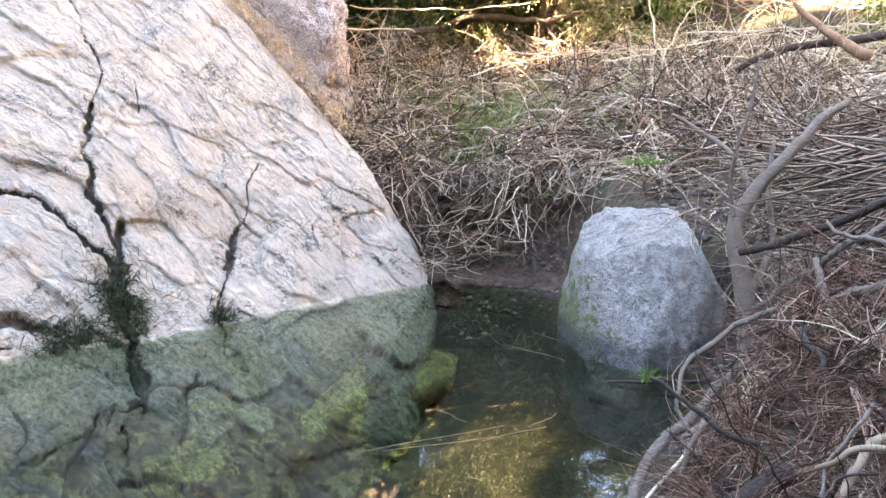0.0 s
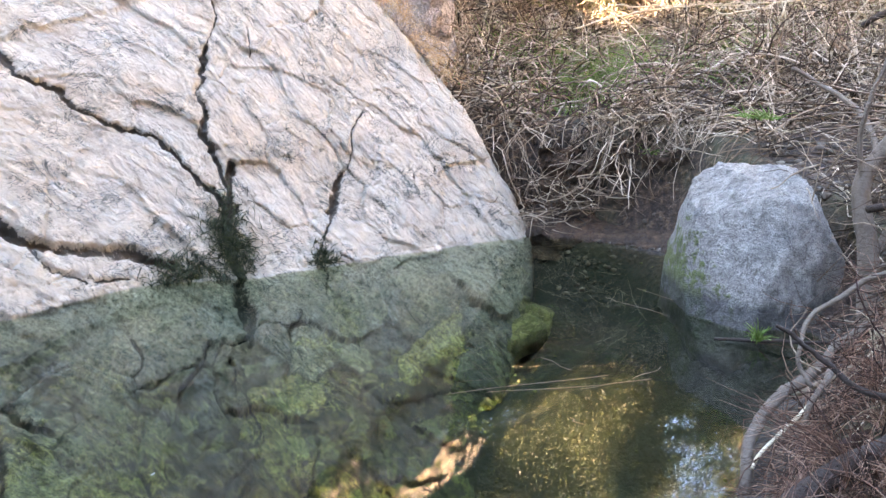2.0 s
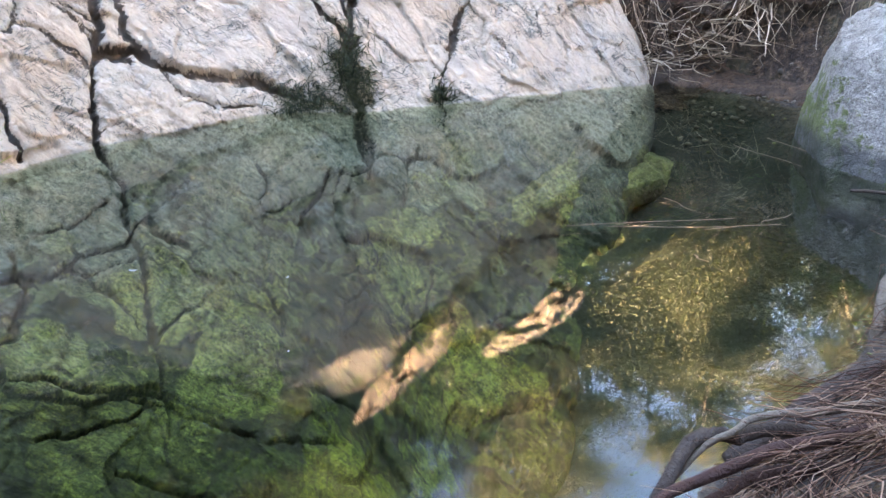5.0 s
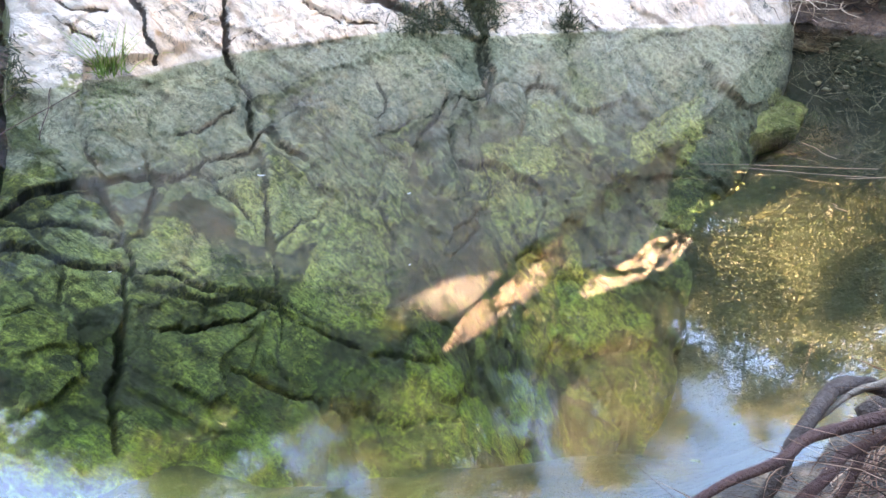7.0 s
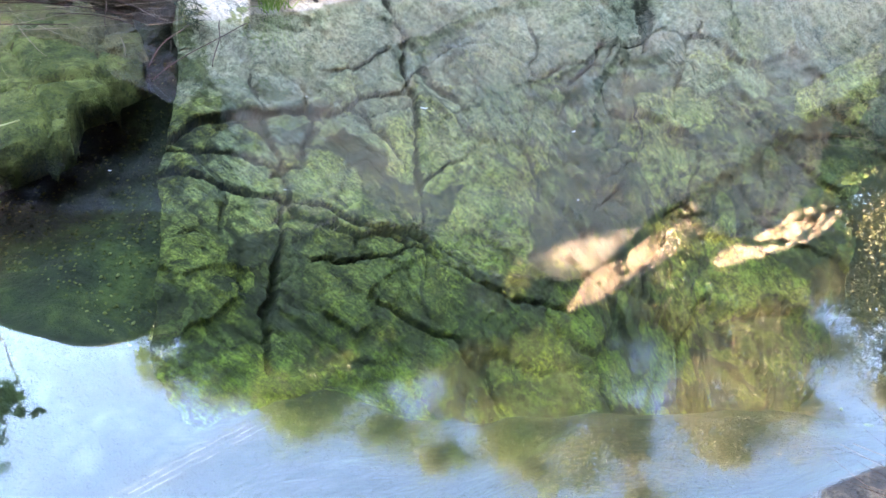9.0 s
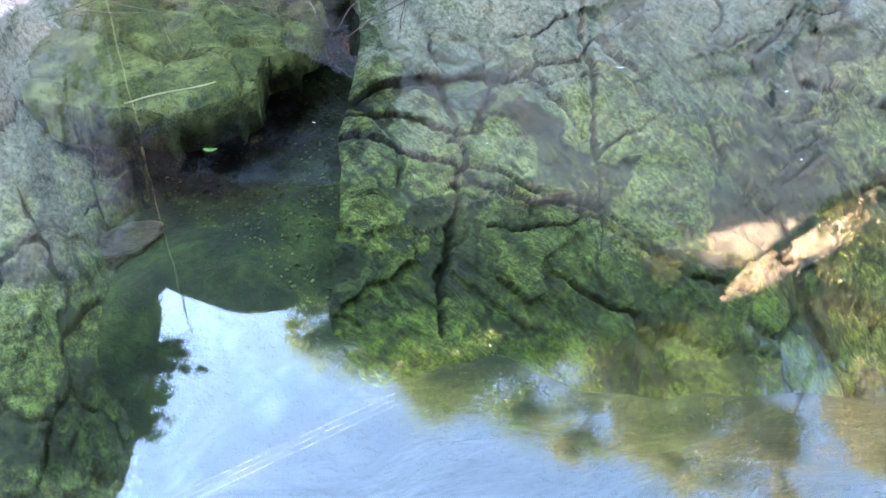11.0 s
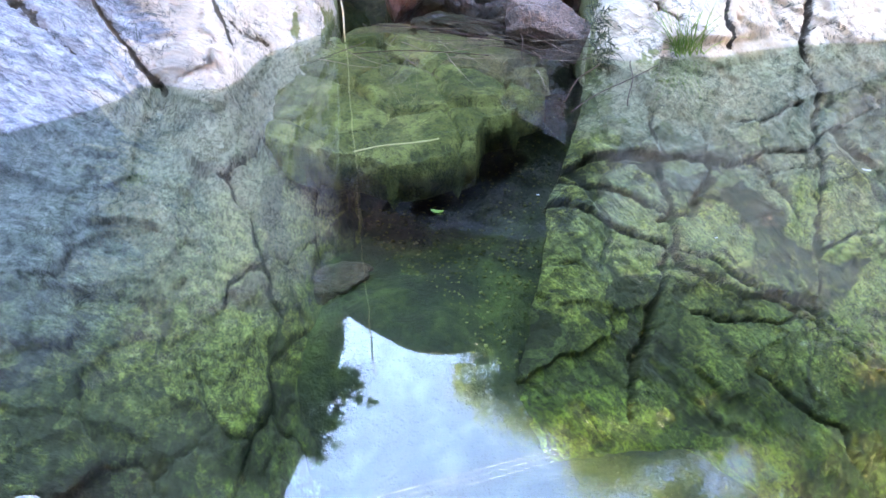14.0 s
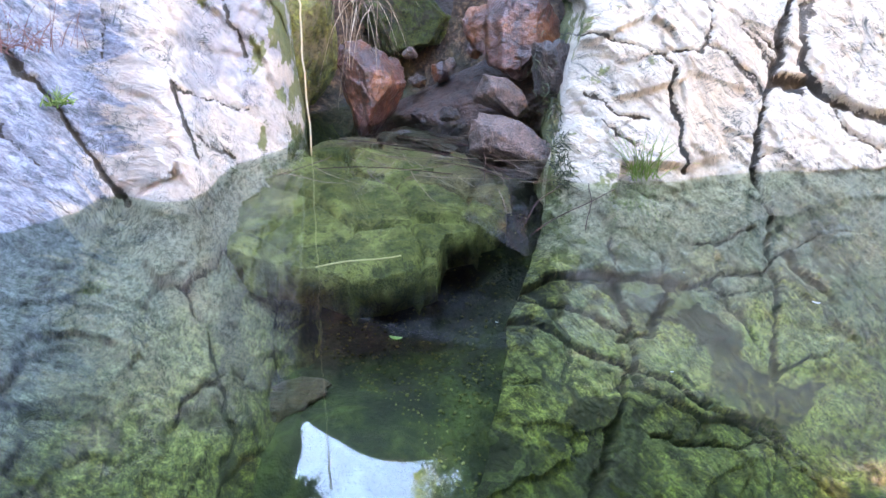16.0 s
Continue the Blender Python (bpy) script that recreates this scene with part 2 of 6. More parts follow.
    earth_shade_mask = maths(nt, "ADD", earth_shade_mask, maths(nt, "MULTIPLY", maths(nt, "SUBTRACT", flat(streak, 24.0, 4, 0.7, 0.6), 0.5), 0.7))
    earth_shade_mask = ramp(nt, earth_shade_mask, [(0.40, 0.0), (0.52, 0.97)])
    earth_shade_mask = maths(nt, "MULTIPLY", earth_shade_mask, ramp(nt, at.outputs["Fac"], [(0.06, 0.0), (0.26, 1.0)]))
    col = mix(nt, earth_shade_mask, col, mix(nt, gate, (0.008, 0.008, 0.006), (0.09, 0.062, 0.040)))
    # algae below the water line: an olive film over broken plates, dark bare patches in the shallows
    z = position_z(nt)
    wv = node(nt, "TexNoise", Scale=2.6, Detail=4.0)
    wv.noise_dimensions = "2D"
    nt.links.new(uv, wv.inputs["Vector"])
    bent = nt.nodes.new("ShaderNodeVectorMath")
    bent.operation = "MULTIPLY_ADD"
    bent.inputs[1].default_value = (0.6, 0.6, 0.0)
    nt.links.new(wv.outputs["Color"], bent.inputs[0])
    nt.links.new(uv, bent.inputs[2])
    cell, rim = node(nt, "TexVoronoi", Scale=2.1), node(nt, "TexVoronoi", Scale=2.1)
    rim.feature = "DISTANCE_TO_EDGE"
    for v in (cell, rim):
        v.voronoi_dimensions = "2D"
        nt.links.new(bent.outputs[0], v.inputs["Vector"])
    one = nt.nodes.new("ShaderNodeSeparateColor")
    nt.links.new(cell.outputs["Color"], one.inputs[0])
    joint = maths(nt, "MULTIPLY", ramp(nt, rim.outputs["Distance"], [(0.022, 1.0), (0.055, 0.0)]), ramp(nt, gate, [(0.38, 0.0), (0.50, 1.0)]))
    mott = maths(nt, "ADD", maths(nt, "MULTIPLY", iso, 0.5), maths(nt, "MULTIPLY", big, 0.25))
    mott = maths(nt, "ADD", maths(nt, "ADD", mott, maths(nt, "MULTIPLY", fine, 0.25)), maths(nt, "MULTIPLY", maths(nt, "SUBTRACT", one.outputs["Red"], 0.5), 0.18))
    weed_depth = ramp(nt, mott, [(0.42, (0.006, 0.007, 0.003)), (0.47, (0.046, 0.043, 0.019)), (0.525, (0.17, 0.155, 0.036)), (0.60, (0.40, 0.375, 0.135))])
    flake, tone = node(nt, "TexVoronoi", Scale=11.0), nt.nodes.new("ShaderNodeSeparateColor")
    flake.voronoi_dimensions = "2D"
    nt.links.new(bent.outputs[0], flake.inputs["Vector"])
    nt.links.new(flake.outputs["Color"], tone.inputs[0])
    weed_depth = mix(nt, ramp(nt, tone.outputs["Blue"], [(0.15, 0.45), (0.5, 0.0)]), weed_depth, mix(nt, 1.0, weed_depth, (0.45, 0.5, 0.4), "MULTIPLY"))
    weed_depth = mix(nt, ramp(nt, tone.outputs["Red"], [(0.62, 0.0), (0.95, 0.35)]), weed_depth, (0.42, 0.43, 0.22))
    grain = ramp(nt, flat(uv, 34.0, 5, 0.8, 0.2), [(0.38, 0.0), (0.56, 1.0)])
    grit = mix(nt, grain, (0.45, 0.49, 0.44), (1.25, 1.23, 1.15))
    weed_depth = mix(nt, 1.0, weed_depth, grit, "MULTIPLY")
    bare = mix(nt, ramp(nt, fine, [(0.36, 0.0), (0.58, 1.0)]), (0.05, 0.053, 0.062), (0.27, 0.272, 0.295))
    shallow = nt.nodes.new("ShaderNodeMapRange")
    shallow.inputs["From Min"].default_value, shallow.inputs["From Max"].default_value = -0.8, -0.15
    nt.links.new(z, shallow.inputs["Value"])
    bluish = maths(nt, "ADD", maths(nt, "MULTIPLY", gate2, 0.5), maths(nt, "MULTIPLY", one.outputs["Green"], 0.28))
    weed_depth = mix(nt, maths(nt, "MULTIPLY", shallow.outputs[0], ramp(nt, bluish, [(0.375, 0.0), (0.405, 0.92)])), weed_depth, bare)
    weed_depth = mix(nt, maths(nt, "MULTIPLY", crinkle, 0.65), weed_depth, (0.02, 0.026, 0.010))
    weed_depth = mix(nt, maths(nt, "MULTIPLY", maths(nt, "MAXIMUM", maths(nt, "MAXIMUM", crack, earth_shade_mask), joint), 0.78), weed_depth, (0.006, 0.010, 0.004))
    deep = nt.nodes.new("ShaderNodeMapRange")  # the water's absorption painted in: deeper rock is darker and greener
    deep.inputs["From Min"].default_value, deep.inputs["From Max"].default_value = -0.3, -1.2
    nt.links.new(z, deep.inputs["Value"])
    weed_depth = mix(nt, deep.outputs[0], weed_depth, mix(nt, 1.0, weed_depth, (0.30, 0.46, 0.11), "MULTIPLY"))
    edge = maths(nt, "ADD", z, maths(nt, "MULTIPLY", maths(nt, "SUBTRACT", big, 0.5), 0.7))
    n = nt.nodes.new("ShaderNodeMapRange")
    n.inputs["From Min"].default_value, n.inputs["From Max"].default_value = algae
    nt.links.new(edge, n.inputs["Value"])
    soak = nt.nodes.new("ShaderNodeMapRange")
    soak.inputs["From Min"].default_value, soak.inputs["From Max"].default_value = 0.012, -0.03
    nt.links.new(z, soak.inputs["Value"])
    col = mix(nt, soak.outputs[0], col, mix(nt, 1.0, mix(nt, 1.0, col, grit, "MULTIPLY"), (0.71, 0.735, 0.80), "MULTIPLY"))
    col = mix(nt, maths(nt, "MULTIPLY", n.outputs[0], 0.95), col, weed_depth)
    nt.links.new(col, b.inputs["Base Color"])
    h = maths(nt, "ADD", maths(nt, "MULTIPLY", fine, 0.6), maths(nt, "MULTIPLY", iso, 0.4))
    h = maths(nt, "ADD", h, maths(nt, "MULTIPLY", maths(nt, "MINIMUM", crease, 0.10), 2.5))
    bump(nt, b, h, 1.0, 0.028)
    return m


def plain_rock(name, dark, light, scale=6.0, rough=0.8, spots=None, depth=0.02, moss=False):
    m, nt, b = material(name, rough)
    vec = coords(nt)
    a = noise_node(nt, vec, scale, 5, 0.68, 0.3)
    g = noise_node(nt, vec, scale * 12, 2, 0.7)
    col = ramp(nt, a, [(0.3, dark), (0.7, light)])
    col = mix(nt, ramp(nt, g, [(0.35, 0.6), (0.55, 0.0)]), col, tuple(c * 0.4 for c in dark))
    if spots:
        col = mix(nt, ramp(nt, noise_node(nt, vec, scale * 0.6, 5, 0.6), [(0.5, 0.0), (0.62, 0.9)]), col, spots)
    if moss:  # yellow-green moss on the flank that faces the inlet, a dark damp rim at the foot
        s = nt.nodes.new("ShaderNodeSeparateXYZ")
        nt.links.new(vec, s.inputs[0])
        k = maths(nt, "ADD", maths(nt, "MULTIPLY", s.outputs["X"], -1.45), maths(nt, "MULTIPLY", maths(nt, "SUBTRACT", a, 0.5), 1.3))
        k = maths(nt, "SUBTRACT", k, maths(nt, "MULTIPLY", maths(nt, "ABSOLUTE", maths(nt, "SUBTRACT", s.outputs["Z"], 0.0)), 0.5))
        col = mix(nt, ramp(nt, k, [(0.40, 0.0), (0.52, 0.92)]), col, mix(nt, g, (0.04, 0.055, 0.008), (0.15, 0.17, 0.025)))
        damp = maths(nt, "ADD", position_z(nt), maths(nt, "MULTIPLY", a, 0.12))
        col = mix(nt, ramp(nt, damp, [(0.15, 0.8), (0.24, 0.0)]), col, (0.04, 0.04, 0.035))
    pit = ramp(nt, noise_node(nt, vec, scale * 3.5, 4, 0.75, 0.5), [(0.36, 1.0), (0.44, 0.0)])
    seam = ramp(nt, noise_node(nt, vec, scale * 0.5, 5, 0.6, 0.8), [(0.485, 0.0), (0.498, 1.0), (0.502, 1.0), (0.515, 0.0)])
    pit = maths(nt, "MAXIMUM", pit, seam)
    col = mix(nt, maths(nt, "MULTIPLY", pit, 0.65), col, tuple(c * 0.3 for c in dark))
    nt.links.new(col, b.inputs["Base Color"])
    h = maths(nt, "ADD", a, maths(nt, "MULTIPLY", g, 0.3))
    bump(nt, b, h, 1.0, depth * 1.6)
    return m


def fibre(name, colours, rough=0.75, scale=20.0, knots=False):
    """Stems, twigs and bark: colour varies from stem to stem and along it."""
    m, nt, b = material(name, rough)
    g = nt.nodes.new("ShaderNodeNewGeometry")
    n = noise_node(nt, coords(nt, (1, 1, 1)), scale, 3, 0.65)
    v = maths(nt, "ADD", maths(nt, "MULTIPLY", g.outputs["Random Per Island"], 0.7), maths(nt, "MULTIPLY", n, 0.4))
    k = len(colours)
    col = ramp(nt, v, [(0.1 + 0.85 * i / max(1, k - 1), c) for i, c in enumerate(colours)])
    b.inputs["Specular IOR Level"].default_value = 0.2
    nt.links.new(col, b.inputs["Base Color"])
    if knots:
        bump(nt, b, maths(nt, "ADD", n, noise_node(nt, coords(nt), scale * 5, 3, 0.7)), 0.9, 0.012)
    return m


def foliage(name, colours, glow=0.5):
    m, nt, b = material(name, 0.5)
    g = nt.nodes.new("ShaderNodeNewGeometry")
    k = len(colours)
    col = ramp(nt, g.outputs["Random Per Island"], [(i / max(1, k - 1), c) for i, c in enumerate(colours)])
    nt.links.new(col, b.inputs["Base Color"])
    t = nt.nodes.new("ShaderNodeBsdfTranslucent")
    nt.links.new(col, t.inputs["Color"])
    x = nt.nodes.new("ShaderNodeMixShader")
    x.inputs[0].default_value = glow
    nt.links.new(b.outputs[0], x.inputs[1])
    nt.links.new(t.outputs[0], x.inputs[2])
    nt.links.new(x.outputs[0], nt.nodes["Material Output"].inputs["Surface"])
    return m


def ground_material():
    m, nt, b = material("ground_soil", 0.9)
    vec = coords(nt)
    a = noise_node(nt, vec, 1.4, 4, 0.6)
    f = noise_node(nt, vec, 22.0, 4, 0.7)
    col = ramp(nt, f, [(0.32, (0.007, 0.004, 0.0025)), (0.50, (0.038, 0.021, 0.012)), (0.72, (0.16, 0.098, 0.056))])
    col = mix(nt, ramp(nt, a, [(0.52, 0.0), (0.66, 0.35)]), col, (0.07, 0.08, 0.025))
    # unseen slope across the pool, coloured as dry pale grass to bounce warm sun
    s = nt.nodes.new("ShaderNodeSeparateXYZ")
    nt.links.new(vec, s.inputs[0])
    k = maths(nt, "ADD", maths(nt, "SUBTRACT", s.outputs["X"], maths(nt, "MULTIPLY", s.outputs["Y"], 0.25)), maths(nt, "MULTIPLY", a, 2.0))
    n = nt.nodes.new("ShaderNodeMapRange")
    n.inputs["From Min"].default_value, n.inputs["From Max"].default_value = 6.0, 8.0
    nt.links.new(k, n.inputs["Value"])
    col = mix(nt, n.outputs[0], col, mix(nt, f, (0.30, 0.22, 0.12), (0.55, 0.45, 0.30)))
    z = position_z(nt)
    mott = noise_node(nt, vec, 4.0, 5, 0.7)
    # near-black bed colour paints in the darkness of deep water
    weed_depth = ramp(nt, mott, [(0.3, (0.003, 0.0045, 0.002)), (0.50, (0.005, 0.007, 0.0025)), (0.62, (0.011, 0.014, 0.005)), (0.76, (0.035, 0.036, 0.012))])
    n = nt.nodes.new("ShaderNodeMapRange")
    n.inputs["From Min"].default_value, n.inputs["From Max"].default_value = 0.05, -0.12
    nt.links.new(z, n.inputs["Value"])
    inlet = nt.nodes.new("ShaderNodeMapRange")  # thin green growth on the silt near the inlet
    inlet.inputs["From Min"].default_value, inlet.inputs["From Max"].default_value = -2.4, -3.4
    nt.links.new(s.outputs["X"], inlet.inputs["Value"])
    weed_depth = mix(nt, inlet.outputs[0], weed_depth, ramp(nt, mott, [(0.38, (0.003, 0.005, 0.0015)), (0.49, (0.008, 0.015, 0.003)), (0.62, (0.032, 0.046, 0.008))]))
    col = mix(nt, n.outputs[0], col, weed_depth)
    nt.links.new(col, b.inputs["Base Color"])
    bump(nt, b, maths(nt, "ADD", f, a), 0.9, 0.04)
    return m


def water_material():
    """Clear, faintly green water: the mirror grows with the angle, the rest passes through."""
    m, nt, b = material("still_water")
    nt.nodes.remove(b)
    tr = nt.nodes.new("ShaderNodeBsdfTransparent")
    tr.inputs["Color"].default_value = (0.90, 0.92, 0.74, 1)
    gl = nt.nodes.new("ShaderNodeBsdfGlossy")
    gl.inputs["Roughness"].default_value = 0.0
    fr = node(nt, "Fresnel", IOR=1.52)
    x = nt.nodes.new("ShaderNodeMixShader")
    nt.links.new(fr.outputs[0], x.inputs[0])
    nt.links.new(tr.outputs[0], x.inputs[1])
    nt.links.new(gl.outputs[0], x.inputs[2])
    nt.links.new(x.outputs[0], nt.nodes["Material Output"].inputs["Surface"])
    return m


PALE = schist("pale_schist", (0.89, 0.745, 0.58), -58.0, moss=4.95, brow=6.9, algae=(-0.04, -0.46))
BLUISH = schist("grey_schist", (0.98, 0.81, 0.69), 40.0, moss=5.3, slate_shade=4.2, algae=(-0.12, -0.75))
WET = plain_rock("wet_brown_rock", (0.010, 0.0045, 0.003), (0.085, 0.036, 0.021), 5.0, 0.65, None, 0.03)
SLAB = plain_rock("algae_slab", (0.026, 0.029, 0.007), (0.145, 0.14, 0.036), 8.0, 0.8, (0.20, 0.185, 0.065), 0.03)
SILT = plain_rock("silty_ledge", (0.05, 0.034, 0.016), (0.23, 0.165, 0.092), 9.0, 0.8, (0.12, 0.11, 0.04), 0.03)
GRANITE = plain_rock("speckled_granite", (0.15, 0.135, 0.12), (0.31, 0.28, 0.245), 9.0)
STANDING = plain_rock("mossy_granite", (0.18, 0.16, 0.137), (0.55, 0.49, 0.415), 14.0, depth=0.05, moss=True)
RUST = plain_rock("rust_rock", (0.020, 0.009, 0.007), (0.15, 0.060, 0.043), 6.0, 0.28, (0.17, 0.060, 0.024), 0.02)
YELLOWMOSS = plain_rock("yellow_mossy_rock", (0.05, 0.05, 0.010), (0.24, 0.22, 0.045), 12.0, 0.95, (0.16, 0.12, 0.06), 0.03)
# darker copy of the wet rock, with the gully hollow's shade in its colour
SHADEROCK = plain_rock("gully_shade_rock", (0.003, 0.0025, 0.002), (0.022, 0.014, 0.010), 5.0, 0.5, None, 0.03)
MOSSY = plain_rock("mossy_rock", (0.018, 0.028, 0.006), (0.10, 0.13, 0.02), 14.0, 0.95, (0.04, 0.034, 0.022), 0.06)
SOIL = ground_material()
WATER = water_material()
ROOT = fibre("dry_root", [(0.010, 0.006, 0.004), (0.072, 0.046, 0.028), (0.27, 0.19, 0.123), (0.64, 0.51, 0.37)])
REED = fibre("reddish_rootlets", [(0.008, 0.004, 0.0025), (0.045, 0.020, 0.012), (0.16, 0.080, 0.050), (0.42, 0.26, 0.17)])
STRAW = fibre("straw", [(0.19, 0.13, 0.075), (0.44, 0.34, 0.215), (0.70, 0.59, 0.43)])
BARK = fibre("grey_bark", [(0.04, 0.027, 0.019), (0.11, 0.08, 0.058), (0.22, 0.175, 0.13)], 0.9, 16.0, True)
DARKBARK = fibre("dark_bark", [(0.012, 0.008, 0.006), (0.034, 0.023, 0.018), (0.085, 0.062, 0.046)], 0.9, 16.0, True)
REDROOT = fibre("reddish_root_bark", [(0.012, 0.006, 0.005), (0.035, 0.015, 0.011), (0.075, 0.036, 0.026)], 0.8, 22.0, True)
GOLD = foliage("autumn_leaves", [(0.09, 0.115, 0.028), (0.16, 0.165, 0.055), (0.24, 0.222, 0.095), (0.36, 0.325, 0.20), (0.13, 0.155, 0.048)])
GREEN = foliage("green_leaves", [(0.05, 0.10, 0.022), (0.12, 0.20, 0.045), (0.26, 0.31, 0.09)])
GRASS = foliage("fresh_grass", [(0.10, 0.18, 0.025), (0.19, 0.29, 0.06), (0.32, 0.38, 0.13)])
OCHRE = fibre("orange_dry_grass", [(0.30, 0.16, 0.06), (0.52, 0.33, 0.16), (0.70, 0.54, 0.35)])
CREAM = plain_rock("sunlit_sandstone", (0.24, 0.165, 0.11), (0.47, 0.375, 0.28), 3.0, 0.85, None, 0.05)

# ---- pool outline and ground ----
POOL = [(-0.05, 6.0), (0.25, 5.75), (0.66, 5.5), (0.78, 5.0), (0.85, 4.5), (1.05, 4.1), (1.35, 3.95), (1.13, 3.55), (0.9, 3.2), (0.6, 2.6),
        (0.35, 2.05), (0.0, 1.6), (-0.25, 1.25), (-0.6, 0.75), (-1.0, 0.15), (-1.3, -0.5), (-2.0, -1.5), (-4.9, -1.7), (-5.3, 0.5),
        (-5.5, 1.6), (-5.9, 2.3), (-5.8, 3.1), (-4.6, 3.3), (-4.0, 4.0), (-3.2, 5.0), (-1.8, 5.7)]


def shore_distance(x, y):
    """Metres from the pool's edge, negative inside it."""
    p = np.stack([x, y], -1)
    best, inside = np.full(x.shape, 1e9), np.zeros(x.shape, bool)
    for (ax, ay), (bx, by) in zip(POOL, POOL[1:] + POOL[:1]):
        a, d = np.array([ax, ay]), np.array([bx - ax, by - ay])
        t = np.clip(((p - a) @ d) / (d @ d), 0, 1)
        best = np.minimum(best, np.linalg.norm(p - a - t[..., None] * d, axis=-1))
        if ay != by:
            inside ^= ((ay > y) != (by > y)) & (x < (bx - ax) * (y - ay) / (by - ay) + ax)
    return np.where(inside, -best, best)


# direction from the pool (degrees to the left of ahead): slope of the ground, height of the hill, start of the slope
# hills behind and to the left are unseen, raised to block sun and sky
SIDES = np.array([(-180, 2.4, 15.0, 1.5), (-150, 2.2, 17.0, 1.5), (-120, 1.9, 19.0, 2.0), (-90, 1.6, 17.0, 2.2), (-75, 0.9, 11.0, 2.5), (-55, 0.2, 5.0, 0.8), (-45, 0.18, 4.0, 0.5),
                  (-20, 0.18, 4.0, 0.5), (-5, 0.5, 4.0, 0.3), (15, 0.85, 4.3, 0.3), (40, 1.1, 4.3, 0.2), (52, 2.0, 4.8, 0.2), (70, 2.0, 4.6, 0.3), (82, 2.0, 6.0, 0.3),
                  (95, 2.6, 6.5, 0.3), (106, 2.6, 7.0, 0.5), (111, 3.0, 10.0, 0.6), (115, 3.2, 13.5, 0.7), (130, 3.2, 13.5, 1.2), (160, 3.2, 14.0, 1.6), (180, 2.4, 15.0, 1.5)])


def ground_height(x, y):
    e = shore_distance(x, y)
    yaw = np.degrees(np.arctan2(-(x + 1.5), y - 2.5))
    slope, cap, start = (np.interp(yaw, SIDES[:, 0], SIDES[:, k]) for k in (1, 2, 3))
    east = np.exp(-(((yaw + 35) / 38) ** 2))
    rise = np.maximum(e - start, 0) * slope
    rise = cap * (1 - np.exp(-rise / cap)) * 1.25 + 0.02 * np.maximum(e - 8, 0)
    lip = (0.16 + 0.62 * east) * smooth(-0.02 + 0.26 * east, 0.55 - 0.12 * east, e)
    p = np.stack([x, y, 0 * x], -1).reshape(-1, 3)
    rough = (fbm(p * 1.1, 4) * 0.16).reshape(x.shape) * smooth(0.1, 1.2, e) + (fbm(p * 6.0, 3) * 0.03).reshape(x.shape)
    far = np.exp(-(((yaw + 20) / 45) ** 4))
    rise = rise + far * 7 * (1 - np.exp(-0.075 * np.maximum(e - 4.5, 0)))
    mound = 0.42 * np.exp(-(((x - 1.75) / 0.75) ** 2 + ((y - 2.7) / 0.9) ** 2)) + 0.30 * np.exp(-(((x - 0.45) / 0.5) ** 2 + ((y - 1.2) / 0.5) ** 2))
    big = (fbm(p * 0.12 + 5, 3) * 1.5).reshape(x.shape) * smooth(4, 12, e)
    deep = 1.05 + 0.34 * smooth(-3.7, -2.7, x) * smooth(4.4, 3.2, y) + 0.9 * smooth(-2.6, -1.9, x) * smooth(1.9, 2.4, y) * smooth(4.4, 3.2, y) + 0.5 * smooth(1.2, 0.4, y) * smooth(-2.6, -3.4, x)
    bed = -deep * (1 - np.exp(np.minimum(e, 0) / 0.8)) + ((fbm(p * 2.2 + 9, 4) * 0.12 + fbm(p * 0.9 + 3, 3) * 0.25).reshape(x.shape)) * smooth(0, -0.6, e)
    return np.where(e < 0, bed, lip + rise + rough + big + mound * smooth(0, 0.5, e))


t = np.linspace(-1, 1, 271)
axis = 9.5 * t + 560 * np.sign(t) * np.abs(t) ** 9
gx, gy = np.meshgrid(axis - 1.2, axis + 3.2)
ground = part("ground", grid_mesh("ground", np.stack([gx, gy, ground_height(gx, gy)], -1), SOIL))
tagged(ground, "brown earth and leaf litter sloping down into the pool", "ground", kind="structure")


def ground_at(x, y):
    return float(ground_height(np.array([x], float), np.array([y], float))[0])


# ---- water ----
wx, wy = np.meshgrid(np.linspace(-8.5, 2.0, 12), np.linspace(-3.0, 6.6, 12))
water = part("water", grid_mesh("water", np.stack([wx, wy, 0 * wx], -1), WATER))
tagged(water, "still clear green pool water mirroring rocks, trees and sky", "water", kind="structure")


# ---- bedrock ----
def groove(u, s, line, width, depth):
    """Depth of a crack along a line of (u, s), wider and deeper in its middle."""
    p = np.stack([u, s], -1)
    best = np.full(u.shape, 1e9)
    for a, b in zip(line[:-1], line[1:]):
        a, d = np.array(a), np.array(b) - np.array(a)
        k = np.clip(((p - a) @ d) / (d @ d), 0, 1)
        best = np.minimum(best, np.linalg.norm(p - a - k[..., None] * d, axis=-1))
    w = width * (0.95 + 0.6 * fbm(np.stack([u * 5, s * 5, 0 * u], -1).reshape(-1, 3), 3).reshape(u.shape))
    fade = 0.6 + 0.4 * smooth(-0.35, 0.15, fbm(np.stack([u * 3.1, s * 3.1, 0 * u + 8], -1).reshape(-1, 3), 3).reshape(u.shape))
    w = np.maximum(w, 0.006)
    return depth * fade * np.exp(-((best / (0.8 * w)) ** 4)), fade * np.exp(-((best / w) ** 1.6))


